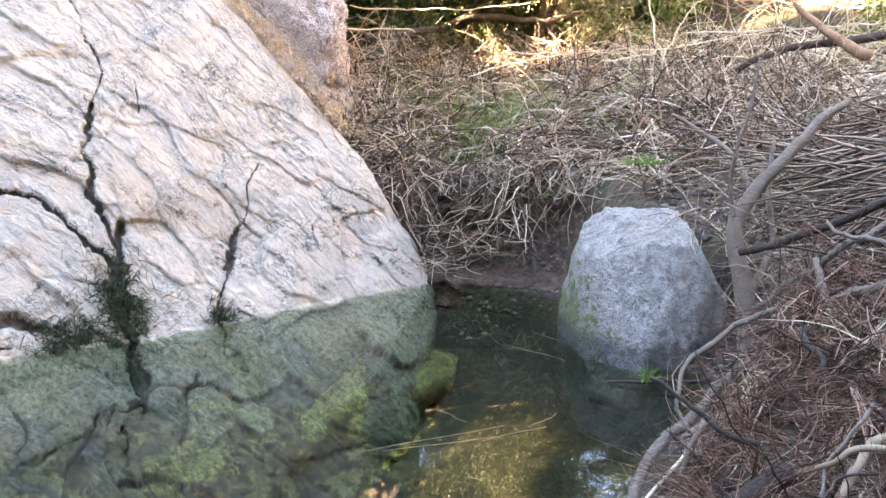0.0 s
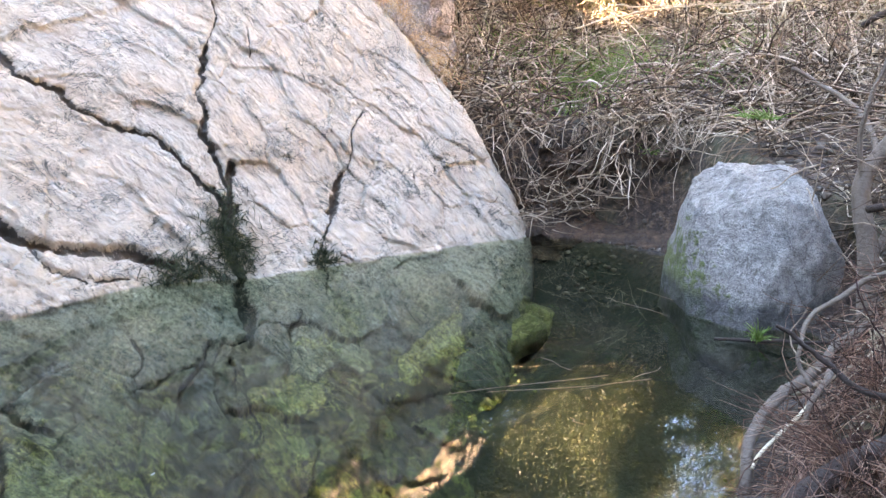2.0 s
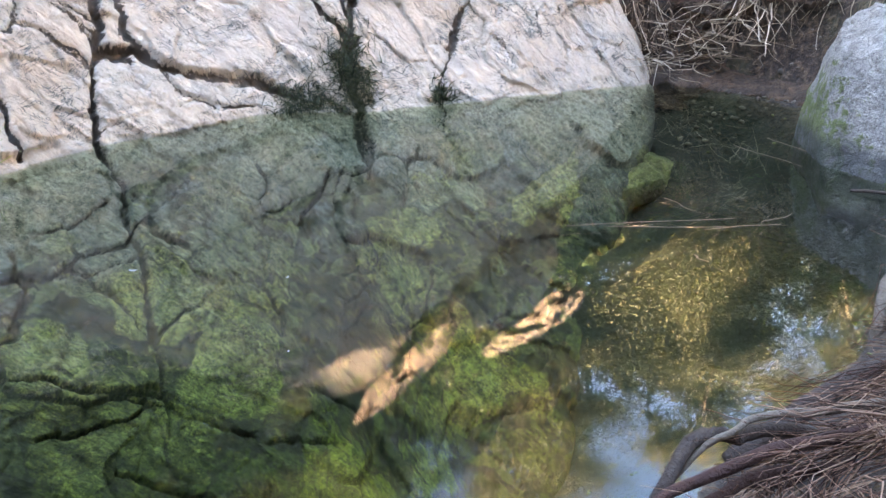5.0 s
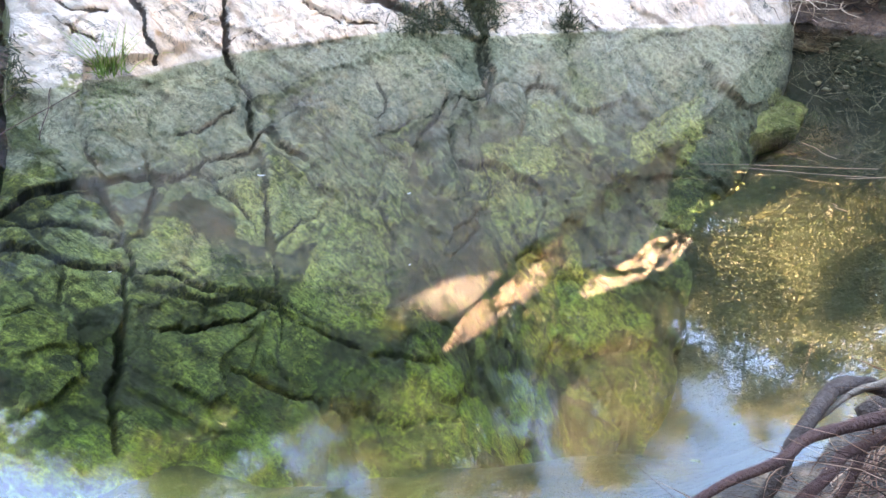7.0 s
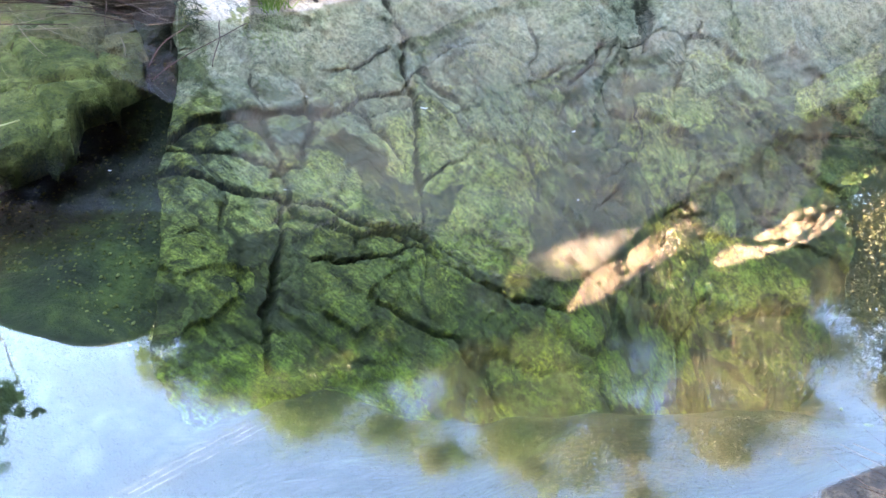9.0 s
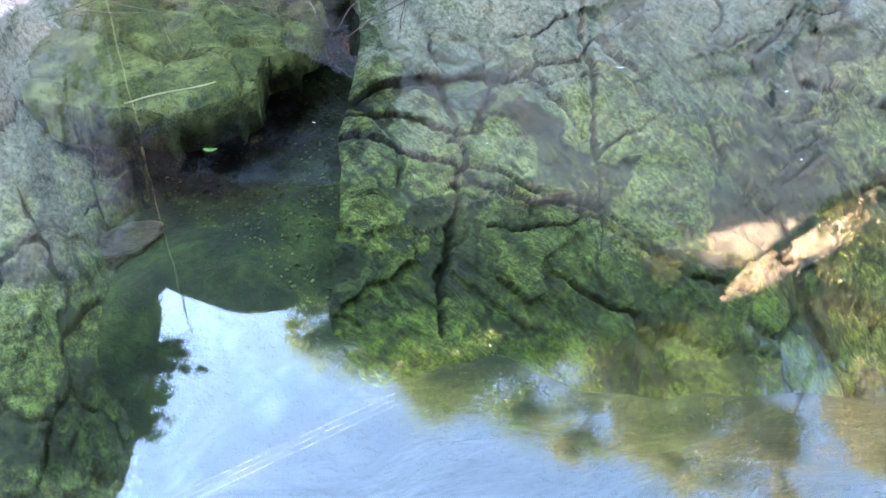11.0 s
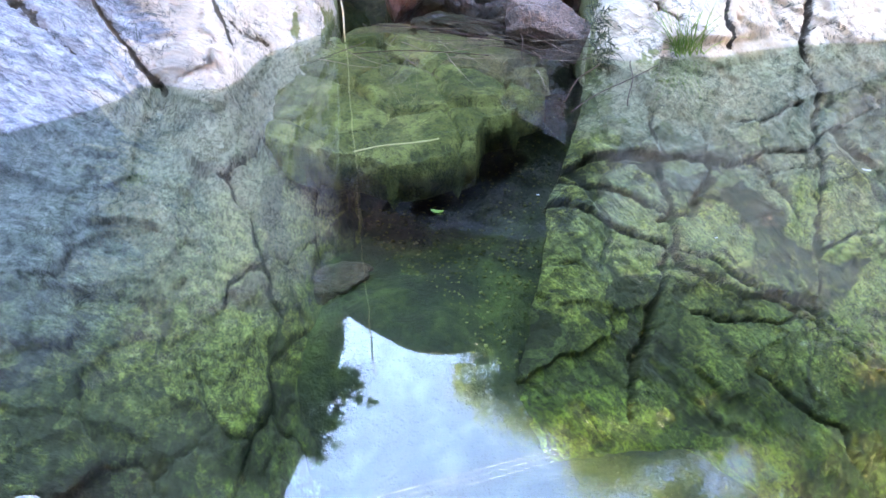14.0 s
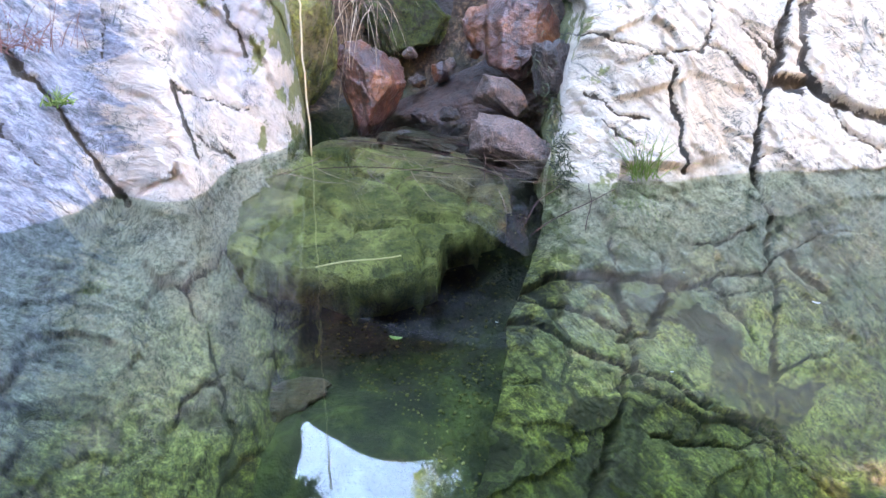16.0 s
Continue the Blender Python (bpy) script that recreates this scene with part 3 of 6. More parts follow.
class Face:
    """A rock face over a base line on the water, rising along its own fall line."""

    def __init__(self, knots, ups, slopes, below):
        self.line = spline(knots, 400)
        far = np.r_[0, np.cumsum(np.linalg.norm(np.diff(self.line, axis=0), axis=1))]
        self.far, self.length = far, far[-1]
        self.ups, self.slopes, self.below = np.array(ups), np.array(slopes), np.array(below)

    def base(self, u):
        d0 = (self.line[1] - self.line[0]) / (self.far[1] - self.far[0])
        d1 = (self.line[-1] - self.line[-2]) / (self.far[-1] - self.far[-2])
        x, y = (np.interp(u, self.far, self.line[:, k]) for k in (0, 1))
        lo, hi = np.minimum(u, 0), np.maximum(u - self.length, 0)
        return x + lo * d0[0] + hi * d1[0], y + lo * d0[1] + hi * d1[1]

    def at(self, u, s):
        """The smooth face: place and outward normal."""
        x, y = self.base(u)
        yaw = np.radians(np.interp(u, self.ups[:, 0], self.ups[:, 1]))
        ax, ay = -np.sin(yaw), np.cos(yaw)
        th = np.radians(np.interp(u, self.slopes[:, 0], self.slopes[:, 1]))
        tb = np.radians(np.interp(u, self.below[:, 0], self.below[:, 1]))
        # the slope eases off high up, and below the water it is gentler
        hi = np.maximum(s - 2.6, 0)
        r = np.where(s > 0, np.minimum(s, 2.6) * np.cos(th) + hi * np.cos(th - 0.1), s * np.cos(tb))
        z = np.where(s > 0, np.minimum(s, 2.6) * np.sin(th) + hi * np.sin(th - 0.1), s * np.sin(tb))
        k = np.where(s > 0, th, tb)
        n = np.stack([-ax * np.sin(k), -ay * np.sin(k), np.cos(k)], -1)
        return np.stack([x + ax * r, y + ay * r, z], -1), n


def facets(a, b, seed):
    """Broken flakes: each cell has its own height and tilt. Gives the relief and the distance to the cell's edge."""
    i, j = np.floor(a).astype(np.int64), np.floor(b).astype(np.int64)
    d1, d2, h = np.full(a.shape, 9.0), np.full(a.shape, 9.0), np.zeros(a.shape)
    for di in (-1, 0, 1):
        for dj in (-1, 0, 1):
            ci, cj = i + di, j + dj
            px = ci + 0.15 + 0.7 * hash3(ci, cj, ci * 0 + seed)
            py = cj + 0.15 + 0.7 * hash3(ci, cj, ci * 0 + seed + 1)
            dx, dy = a - px, b - py
            d = np.hypot(dx, dy)
            tilt = (hash3(ci, cj, ci * 0 + seed + 2) - 0.5) * dx * 1.6 + (hash3(ci, cj, ci * 0 + seed + 3) - 0.7) * dy * 1.8
            height = hash3(ci, cj, ci * 0 + seed + 4) - 0.5 + tilt
            near = d < d1
            d2 = np.where(near, d1, np.minimum(d2, d))
            h = np.where(near, height, h)
            d1 = np.where(near, d, d1)
    return h, d2 - d1


def slab(name, outline, zs, seed, mat, label, thick=0.35, step=0.025, rugged=0.07):
    """A broken flat stone: a polygon (x, y) whose top follows a plane through three heights, with stepped rough relief and steep sides."""
    o = np.array(outline, float)
    lo, hi = o.min(0) - 0.12, o.max(0) + 0.12
    X, Y = np.meshgrid(np.arange(lo[0], hi[0], step), np.arange(lo[1], hi[1], step))
    p = np.stack([X, Y], -1)
    best, inside = np.full(X.shape, 9.0), np.zeros(X.shape, bool)
    for a, b in zip(o, np.roll(o, -1, 0)):
        d = b - a
        k = np.clip(((p - a) @ d) / (d @ d), 0, 1)
        best = np.minimum(best, np.linalg.norm(p - a - k[..., None] * d, axis=-1))
        if a[1] != b[1]:
            inside ^= ((a[1] > Y) != (b[1] > Y)) & (X < d[0] * (Y - a[1]) / d[1] + a[0])
    flat = np.stack([X, Y, 0 * X + seed], -1).reshape(-1, 3)
    e = np.where(inside, -best, best) + (0.03 * fbm(flat * 3, 3)).reshape(X.shape)
    gy, gx = np.gradient(e, step)
    k = np.maximum(e, 0) / np.maximum(np.hypot(gx, gy), 0.7)
    X, Y = X - gx * k, Y - gy * k
    h, joint = facets(X * 2.4 + 0.15 * fbm(flat * 3, 3).reshape(X.shape), Y * 2.4, seed)
    k = np.linalg.solve(np.array([[x, y, 1] for x, y, _ in zs]), np.array([z for _, _, z in zs]))
    Z = k[0] * X + k[1] * Y + k[2] + rugged * h + (0.012 * fbm(flat * 8, 4)).reshape(X.shape) - 0.05 * np.exp(-((joint / 0.05) ** 2)) - 0.03 * smooth(-0.12, -0.03, e) - thick * (e > 0)
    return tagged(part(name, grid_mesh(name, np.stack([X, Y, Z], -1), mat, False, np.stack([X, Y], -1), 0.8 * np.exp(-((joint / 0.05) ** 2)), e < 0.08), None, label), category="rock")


def strata(U, S, amount=1.0, turn=29.0, seed=0):
    """Foliated relief on a face: swells, oblique ragged ledges, broken flakes at two sizes."""
    c, s = math.cos(radians(turn)), math.sin(radians(turn))
    flat = np.stack([U.reshape(-1), S.reshape(-1), np.full(U.size, float(seed))], -1)
    wx, wy = 0.10 * fbm(flat * 2.2, 4) + 0.02 * fbm(flat * 11, 3), 0.10 * fbm(flat * 2.2 + 60, 4) + 0.02 * fbm(flat * 11 + 60, 3)
    u, v = flat[:, 0] + wx, flat[:, 1] + wy
    a, b = u * c + v * s, -u * s + v * c
    lay = np.stack([a * 0.9, b * 4.2, flat[:, 2]], -1)
    step = fbm(lay, 3) * 3
    ledge = (np.floor(step) + smooth(0.6, 0.95, step - np.floor(step))) / 3
    big, e1 = facets(a * 1.7, b * 4.2, seed)
    mid, e2 = facets(a * 5.0, b * 11.0, seed + 9)
    small, e3 = facets(a * 13.0, b * 25.0, seed + 19)
    out = 0.09 * fbm(flat * 0.9, 3) + 0.010 * ledge + 0.020 * big + 0.009 * mid + 0.006 * small
    out = out - 0.010 * np.exp(-((e1 / 0.03) ** 2)) - 0.005 * np.exp(-((e2 / 0.05) ** 2)) + 0.008 * fbm(flat * 13, 3)
    out = out + 0.018 * facets(u * 1.15 + 0.3 * v, v * 1.5, seed + 31)[0]
    open_joint = np.exp(-((e1 / 0.03) ** 2)) * smooth(-0.1, 0.35, fbm(flat * 1.4 + 30, 2))
    return (out * amount).reshape(U.shape), open_joint.reshape(U.shape)


FACE_A = Face([(-0.02, 5.84), (-0.8, 5.42), (-1.83, 4.70), (-2.3, 4.5), (-2.63, 4.14), (-3.0, 3.5), (-3.2, 3.08), (-3.53, 2.62)],
              [(0, 33), (2.2, 33), (3.6, 60), (5, 63)], [(0, 60), (2.6, 58), (3.4, 52), (5, 52)], [(0, 35), (2.5, 38), (5, 42)])
# the right and left edges of the outcrop: s, u
EDGE = np.array([(-4.6, 2.6), (-3, 2.0), (-1.2, 0.85), (-0.4, 0.26), (0, 0.04), (0.64, 0.18), (1.26, 0.42), (1.65, 0.62), (2.0, 0.78), (2.5, 1.08), (5.4, 1.6), (7, 2.0)])
LEFT = np.array([(-4.6, 6.4), (-2, 5.75), (-0.7, 5.33), (0, 4.95), (1.1, 4.6), (3, 4.3), (7, 3.9)])
CRACKS_A = []


def open_crack(width, depth, *line):
    """A crack of the outcrop along (u, s): metres along the water line and up the face."""
    CRACKS_A.append((line, width, depth))


open_crack(0.0112, 0.05, (1.19, 1.06), (1.29, 0.92), (1.33, 0.75), (1.43, 0.59), (1.54, 0.36), (1.64, 0.21), (1.7, 0), (1.75, -0.3))
open_crack(0.035, 0.1, (1.42, 0.62), (1.5, 0.45), (1.55, 0.36))
open_crack(0.0455, 0.16, (2.17, 0.76), (2.23, 0.48), (2.25, 0.3), (2.27, 0), (2.3, -0.4))
open_crack(0.014, 0.04, (2.15, 2.6), (2.12, 2.16), (2.08, 1.89), (2.17, 1.62))
open_crack(0.028, 0.12, (2.17, 1.62), (2.27, 1.27), (2.28, 1.03), (2.27, 0.81), (2.22, 0.56))
open_crack(0.0238, 0.1, (3.15, 1.75), (3.08, 1.53), (2.94, 1.37), (2.84, 1.18), (2.7, 1.04), (2.53, 0.94), (2.39, 0.67), (2.27, 0.49))
open_crack(0.007, 0.03, (0.93, 0.58), (0.93, 0.45), (0.89, 0.37))
open_crack(0.0126, 0.04, (0.74, 0.62), (0.75, 0.55))
open_crack(0.0084, 0.04, (1.88, 1.77), (1.88, 1.55))
open_crack(0.055, 0.2, (3.61, 0.56), (3.45, 0.55), (3.34, 0.44), (3.18, 0.35), (2.94, 0.26), (2.75, 0.2), (2.6, 0.09))
open_crack(0.03, 0.12, (3.34, 0.44), (3.29, 0.24), (3.13, 0.1))
open_crack(0.05, 0.12, (3.6, 0.56), (3.5, 0.5))
open_crack(0.0112, 0.05, (2.85, 0.3), (2.8, 0.2), (2.68, 0.02))
open_crack(0.03, 0.15, (3.15, 2.2), (3.22, 1.7), (3.35, 1.26), (3.45, 1.04), (3.57, 0.72), (3.64, 0.55), (3.76, 0.3), (3.84, 0.1), (3.86, 0), (3.87, -0.24), (3.95, -0.63), (4.11, -1.05), (4.31, -1.56))
open_crack(0.03, 0.05, (3.12, 1.8), (3.27, 1.3), (3.38, 0.97), (3.46, 0.66))
open_crack(0.014, 0.04, (3.77, 0.88), (3.67, 0.75), (3.61, 0.59))
open_crack(0.014, 0.04, (3.86, 0.66), (3.74, 0.52), (3.67, 0.45))
open_crack(0.016, 0.06, (4.65, 0.92), (4.48, 0.81), (4.34, 0.75), (4.27, 0.74))
open_crack(0.022, 0.08, (4.24, 0.87), (4.26, 0.79), (4.17, 0.75), (4.04, 0.73), (3.99, 0.79), (3.92, 1), (3.97, 1.08))
open_crack(0.017, 0.06, (3.99, 0.78), (3.89, 0.71), (3.77, 0.59), (3.69, 0.48))
open_crack(0.022, 0.09, (4.26, 0.73), (4.22, 0.66), (4.24, 0.56), (4.24, 0.43), (4.25, 0.29), (4.26, 0.18), (4.27, 0.07))
open_crack(0.018, 0.06, (4.71, 0.57), (4.63, 0.51), (4.55, 0.41), (4.4, 0.4))
open_crack(0.015, 0.05, (4.65, 0.39), (4.58, 0.27), (4.5, 0.22))
open_crack(0.015, 0.06, (3.92, 1.08), (3.76, 0.92), (3.59, 0.76), (3.59, 0.67))
open_crack(0.012, 0.04, (3.74, 0.87), (3.66, 0.76), (3.6, 0.68))
open_crack(0.014, 0.04, (3.52, 0.45), (3.48, 0.31), (3.43, 0.19))
open_crack(0.012, 0.04, (3.39, 0.13), (3.4, -0.01))
open_crack(0.011, 0.04, (3.84, 0.08), (3.63, 0.15), (3.43, 0.16), (3.21, 0.18))
open_crack(0.03, 0.08, (3.37, 1.06), (3.43, 0.84), (3.44, 0.62), (3.4, 0.48))
open_crack(0.014, 0.06, (3.25, 0.23), (3.12, 0.13), (2.89, 0.06))
open_crack(0.0248, 0.2, (5.33, -0.66), (5.21, -0.7), (5.11, -0.84), (4.99, -0.92), (4.87, -0.97), (4.8, -1.02), (4.66, -1.11), (4.53, -1.19), (4.41, -1.27), (4.33, -1.34))
open_crack(0.0186, 0.12, (5.24, -0.55), (5.1, -0.63), (5.02, -0.69), (4.9, -0.75), (4.79, -0.83))
open_crack(0.0186, 0.12, (4.55, -0.44), (4.55, -0.6), (4.62, -0.74), (4.7, -0.84), (4.83, -0.87))
open_crack(0.031, 0.2, (4.85, -1.02), (4.92, -1.18), (5.02, -1.36), (5.12, -1.5), (5.2, -1.8))
open_crack(0.0186, 0.14, (4.8, -1.32), (4.63, -1.38), (4.45, -1.38), (4.33, -1.35), (4.2, -1.5))
open_crack(0.0124, 0.08, (4.43, -0.35), (4.29, -0.39), (4.14, -0.35), (3.97, -0.28))
open_crack(0.0099, 0.06, (4.46, -0.57), (4.22, -0.65), (3.99, -0.65))
open_crack(0.031, 0.14, (2.58, -0.5), (2.74, -0.67), (2.89, -0.77))
open_crack(0.0186, 0.1, (2.48, -0.61), (2.53, -0.85))
open_crack(0.031, 0.14, (2.25, 0.02), (2.24, -0.33), (2.32, -0.53))
open_crack(0.0155, 0.1, (2.4, -1.08), (2.5, -1.22), (2.8, -1.34))
open_crack(0.0217, 0.15, (4.64, -1.13), (4.54, -1.21), (4.42, -1.23), (4.28, -1.32), (4.21, -1.46), (3.9, -1.8), (3.5, -2))
open_crack(0.0248, 0.15, (4.6, -1.6), (4.3, -1.9), (4.2, -2.3))
open_crack(0.0217, 0.14, (3.4, -1.7), (3.1, -2), (3, -2.4), (2.6, -2.6))
open_crack(0.0124, 0.08, (1.9, -0.75), (1.7, -1.1), (1.75, -1.4))


def relief(face, U, S, cracks, amount, turn, seed, along=None):
    """The face with strata and cracks; also the mask of earth and painted shade in the cracks."""
    p, n = face.at(U, S)
    cut, earth_shade = np.zeros(U.shape), np.zeros(U.shape)
    wob = np.stack([U, S, 0 * U], -1).reshape(-1, 3) * 7
    du, ds = ((0.040 * fbm(wob + k, 4) + 0.016 * fbm(wob * 4 + k, 3)).reshape(U.shape) for k in (0, 40))
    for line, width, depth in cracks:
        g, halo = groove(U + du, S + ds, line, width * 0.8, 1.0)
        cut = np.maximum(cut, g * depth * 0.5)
        earth_shade = np.maximum(earth_shade, halo * min(1.0, 0.6 + depth * 4))
    d, joint = strata(U if along is None else along, S, amount, turn, seed)
    # under water the rock is split into plates
    p3 = np.stack([U, S, 0 * U + seed], -1).reshape(-1, 3) * 2.4
    plate, rim = facets(U * 1.9 + 0.35 * fbm(p3, 4).reshape(U.shape), S * 1.9 + 0.35 * fbm(p3 + 70, 4).reshape(U.shape), seed + 47)
    split = np.exp(-((rim / 0.05) ** 2)) * smooth(-0.25, 0.1, fbm(p3 * 0.5 + 20, 3).reshape(U.shape))
    wet = smooth(-0.12, -0.4, S)
    d = d - cut + wet * (0.05 * plate - 0.035 * split)
    earth_shade = np.maximum(earth_shade, 0.85 * split * wet)
    earth_shade = np.maximum(earth_shade, 0.36 * joint)
    return p + n * d[..., None], n, earth_shade


def outcrop():
    s = np.r_[np.linspace(-3.4, -1.97, 50), np.linspace(-1.95, -0.45, 140), np.linspace(-0.44, 1.9, 250), np.linspace(1.92, 2.5, 40), np.linspace(2.53, 4.9, 60), np.linspace(4.92, 5.2, 10)]
    v = np.r_[np.linspace(-0.16, 0, 14)[:-1], np.linspace(0, 1, 540), np.linspace(1, 1.16, 50)[1:]]
    S, V = np.meshgrid(s, v, indexing="ij")
    edge, left = np.interp(S, EDGE[:, 0], EDGE[:, 1]), np.interp(S, LEFT[:, 0], LEFT[:, 1])
    rag = 0.06 * fbm(np.stack([S * 3, 0 * S, 0 * S], -1).reshape(-1, 3), 4).reshape(S.shape)
    U = edge + rag + np.clip(V, 0, 1) * (left - edge)
    out, n, earth_shade = relief(FACE_A, U, S, CRACKS_A, 1.0, 55.0, 3, U + 7 * (np.maximum(V - 1, 0) - np.maximum(-V, 0)))
    out += n * (0.045 * facets(U * 2.1 + 0.4 * S, S * 2.5 - 0.3 * U, 91)[0] * smooth(3.45, 3.9, U) * smooth(-0.3, 0.0, S))[..., None]
    # the flanks turn back into the bank and the gully, with a rounded arris
    out -= n * (0.10 * np.exp(-np.maximum(V, 0) / 0.02) + 0.14 * np.exp(-np.maximum(1 - V, 0) / 0.02))[..., None]
    out += (np.maximum(-V, 0) / 0.16)[..., None] * np.array([0.15, 0.9, -0.55])
    flank = np.where((S < -0.05)[..., None], np.array([-0.25, 0.9, -0.6]), np.array([-0.9, 0.75, -0.1]))
    out += (np.maximum(V - 1, 0) / 0.16)[..., None] * flank
    back = np.maximum(S - 4.9, 0)[..., None] / 0.3
    out += back * np.array([-0.4, 0.9, -0.5]) - (back > 0) * n * 0.1
    joint = np.interp(S, [-1.56, -1.05, -0.63, 0.0, 0.30, 0.55, 1.04, 1.7, 2.2, 7.0], [4.31, 4.11, 3.95, 3.86, 3.76, 3.64, 3.45, 3.22, 3.15, 3.1])
    whole = tagged(new("rock_outcrop"), "pale cracked schist outcrop sloping into the pool", "rock")
    for name, keep, label in (("slab", (U < joint) & (S >= -0.03), ""), ("cracked_block", (U >= joint) & (S >= -0.03), "white blocky schist split by joints"),
                              ("submerged_foot", S < -0.03, "green algae-coated foot of the rock under water")):
        part(name, grid_mesh(name, out, PALE, True, np.stack([U + 7 * (np.maximum(V - 1, 0) - np.maximum(-V, 0)), S], -1), earth_shade, keep), whole, label)


outcrop()

FACE_C = Face([(-4.4, -3.2), (-4.5, -1.2), (-4.58, 0.0), (-4.67, 0.5), (-4.8, 0.85), (-4.84, 1.1), (-5.0, 1.45), (-5.15, 1.85), (-5.5, 2.2)],
              [(0, 95), (3, 88), (4.2, 80), (5, 70), (6, 62)], [(0, 58), (3.5, 60), (4.5, 64), (5.2, 66), (6, 66)], [(0, 40), (6, 40)])
CRACKS_C = [
    ([(3.55, 0.9), (3.78, 0.52), (3.90, 0.21), (4.02, 0.0)], 0.022, 0.10),
    ([(4.35, 0.48), (4.41, 0.19), (4.45, 0.0)], 0.025, 0.06),
    ([(4.35, 0.48), (4.6, 0.40), (4.9, 0.28)], 0.02, 0.05),
    ([(4.45, 0.2), (4.6, 0.12), (4.75, 0.02)], 0.02, 0.05),
    ([(4.2, 1.4), (4.12, 1.0), (4.05, 0.75)], 0.02, 0.06),
    ([(4.8, 1.2), (4.85, 0.9), (4.95, 0.6)], 0.025, 0.05),
    ([(3.2, 1.2), (3.35, 0.7), (3.6, 0.3)], 0.03, 0.06),
]


def wall():
    s = np.r_[np.linspace(-3.4, -2.02, 50), np.linspace(-2.0, -0.45, 110), np.linspace(-0.43, 2.2, 180), np.linspace(2.23, 9.0, 60)]
    v = np.r_[np.linspace(0, 0.45, 60)[:-1], np.linspace(0.45, 1, 230), np.linspace(1, 1.15, 50)[1:]]
    S, V = np.meshgrid(s, v, indexing="ij")
    right = FACE_C.length - 0.12 * smooth(0.8, 2.0, S) - 0.06 * np.maximum(S, 0) * smooth(0.5, 2.0, S) + 0.15 * np.minimum(S, 0) - 0.09 * np.maximum(S - 4.0, 0)
    rag = 0.10 * fbm(np.stack([S * 1.7, 0 * S + 3, 0 * S], -1).reshape(-1, 3), 4).reshape(S.shape)
    U = np.minimum(V, 1) * (right + rag)
    out, n, earth_shade = relief(FACE_C, U, S, CRACKS_C, 1.2, -40.0, 57, U + 8 * np.maximum(V - 1, 0))
    out += n * (0.20 * np.exp(-(((U - 4.32) / 0.22) ** 2)) - 0.14 * np.exp(-(((U - 3.9) / 0.16) ** 2)))[..., None] * (smooth(-0.6, 0.0, S) * smooth(2.5, 1.0, S))[..., None]
    out -= n * (0.16 * np.exp(-np.maximum(1 - V, 0) / 0.02))[..., None]
    out += (np.maximum(V - 1, 0) / 0.15)[..., None] * np.array([-1.1, 0.35, -0.1])
    whole = tagged(new("rock_wall"), "tall blue-grey and white schist wall rising from the pool", "rock")
    for name, keep, label in (("face", S >= -0.03, ""), ("submerged_foot", S < -0.03, "green algae-coated foot of the wall under water")):
        part(name, grid_mesh(name, out, BLUISH, False, np.stack([U + 8 * np.maximum(V - 1, 0), S], -1), earth_shade, keep), whole, label)


wall()


def boulder(place, size, turn, seed, mat, cut=0.75, rough=0.08, detail=5, name="boulder", label="", category="rock", box=2.6, taper=0.0):
    """A rounded block: a ball squared off by random planes and roughened."""
    bm = bmesh.new()
    bmesh.ops.create_icosphere(bm, subdivisions=detail, radius=1.0)
    v = np.array([q.co for q in bm.verts])
    v = v / (np.abs(v) ** box).sum(1, keepdims=True) ** (1 / box)
    rng = np.random.default_rng(seed)
    for _ in range(14):
        k = rng.normal(size=3)
        k /= np.linalg.norm(k)
        lim = cut * rng.uniform(0.85, 1.1)
        over = np.maximum(v @ k - lim, 0)
        v = v - over[:, None] * k * 0.97
    v = v * (1 + rough * fbm(v * 1.7 + seed * 3.1, 4) + rough * 0.4 * ridged(v * 3.3 + seed, 4) + rough * 0.3 * fbm(v * 9 + seed, 3))[:, None]
    chip, crease = facets(v[:, 0] * 2.6 + v[:, 2] * 1.5 + seed, v[:, 1] * 2.6 - v[:, 2] * 1.1, seed)
    fine, _ = facets(v[:, 0] * 7 - v[:, 2] * 4 + seed, v[:, 1] * 7 + v[:, 2] * 3, seed + 5)
    v = v * (1 + rough * 0.9 * chip + rough * 0.25 * fine - rough * 0.35 * np.exp(-((crease / 0.07) ** 2)))[:, None]
    v[:, :2] *= 1 - taper * v[:, 2:]
    for q, c in zip(bm.verts, v * np.array(size)):
        q.co = c
    me = bpy.data.meshes.new(name)
    bm.to_mesh(me)
    bm.free()
    me.materials.append(mat)
    me.polygons.foreach_set("use_smooth", [True] * len(me.polygons))
    ob = part(name, me, None, label, pose(*place, *turn))
    return tagged(ob, category=category) if category else ob


DULL = plain_rock("dull_grey_stone", (0.042, 0.024, 0.018), (0.165, 0.098, 0.073), 8.0, 0.6, None, 0.02)
DAMP = plain_rock("damp_brown_stone", (0.014, 0.008, 0.006), (0.085, 0.05, 0.035), 7.0, 0.45, None, 0.04)
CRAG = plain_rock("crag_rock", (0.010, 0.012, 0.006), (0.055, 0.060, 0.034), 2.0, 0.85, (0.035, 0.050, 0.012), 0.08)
boulder((1.11, 4.54, 0.11), (0.45, 0.50, 0.69), (4, 3, 8), 4, STANDING, 0.98, 0.045, 6, "boulder", "grey speckled granite boulder with a mossy flank at the water's edge", box=3.6, taper=0.20)
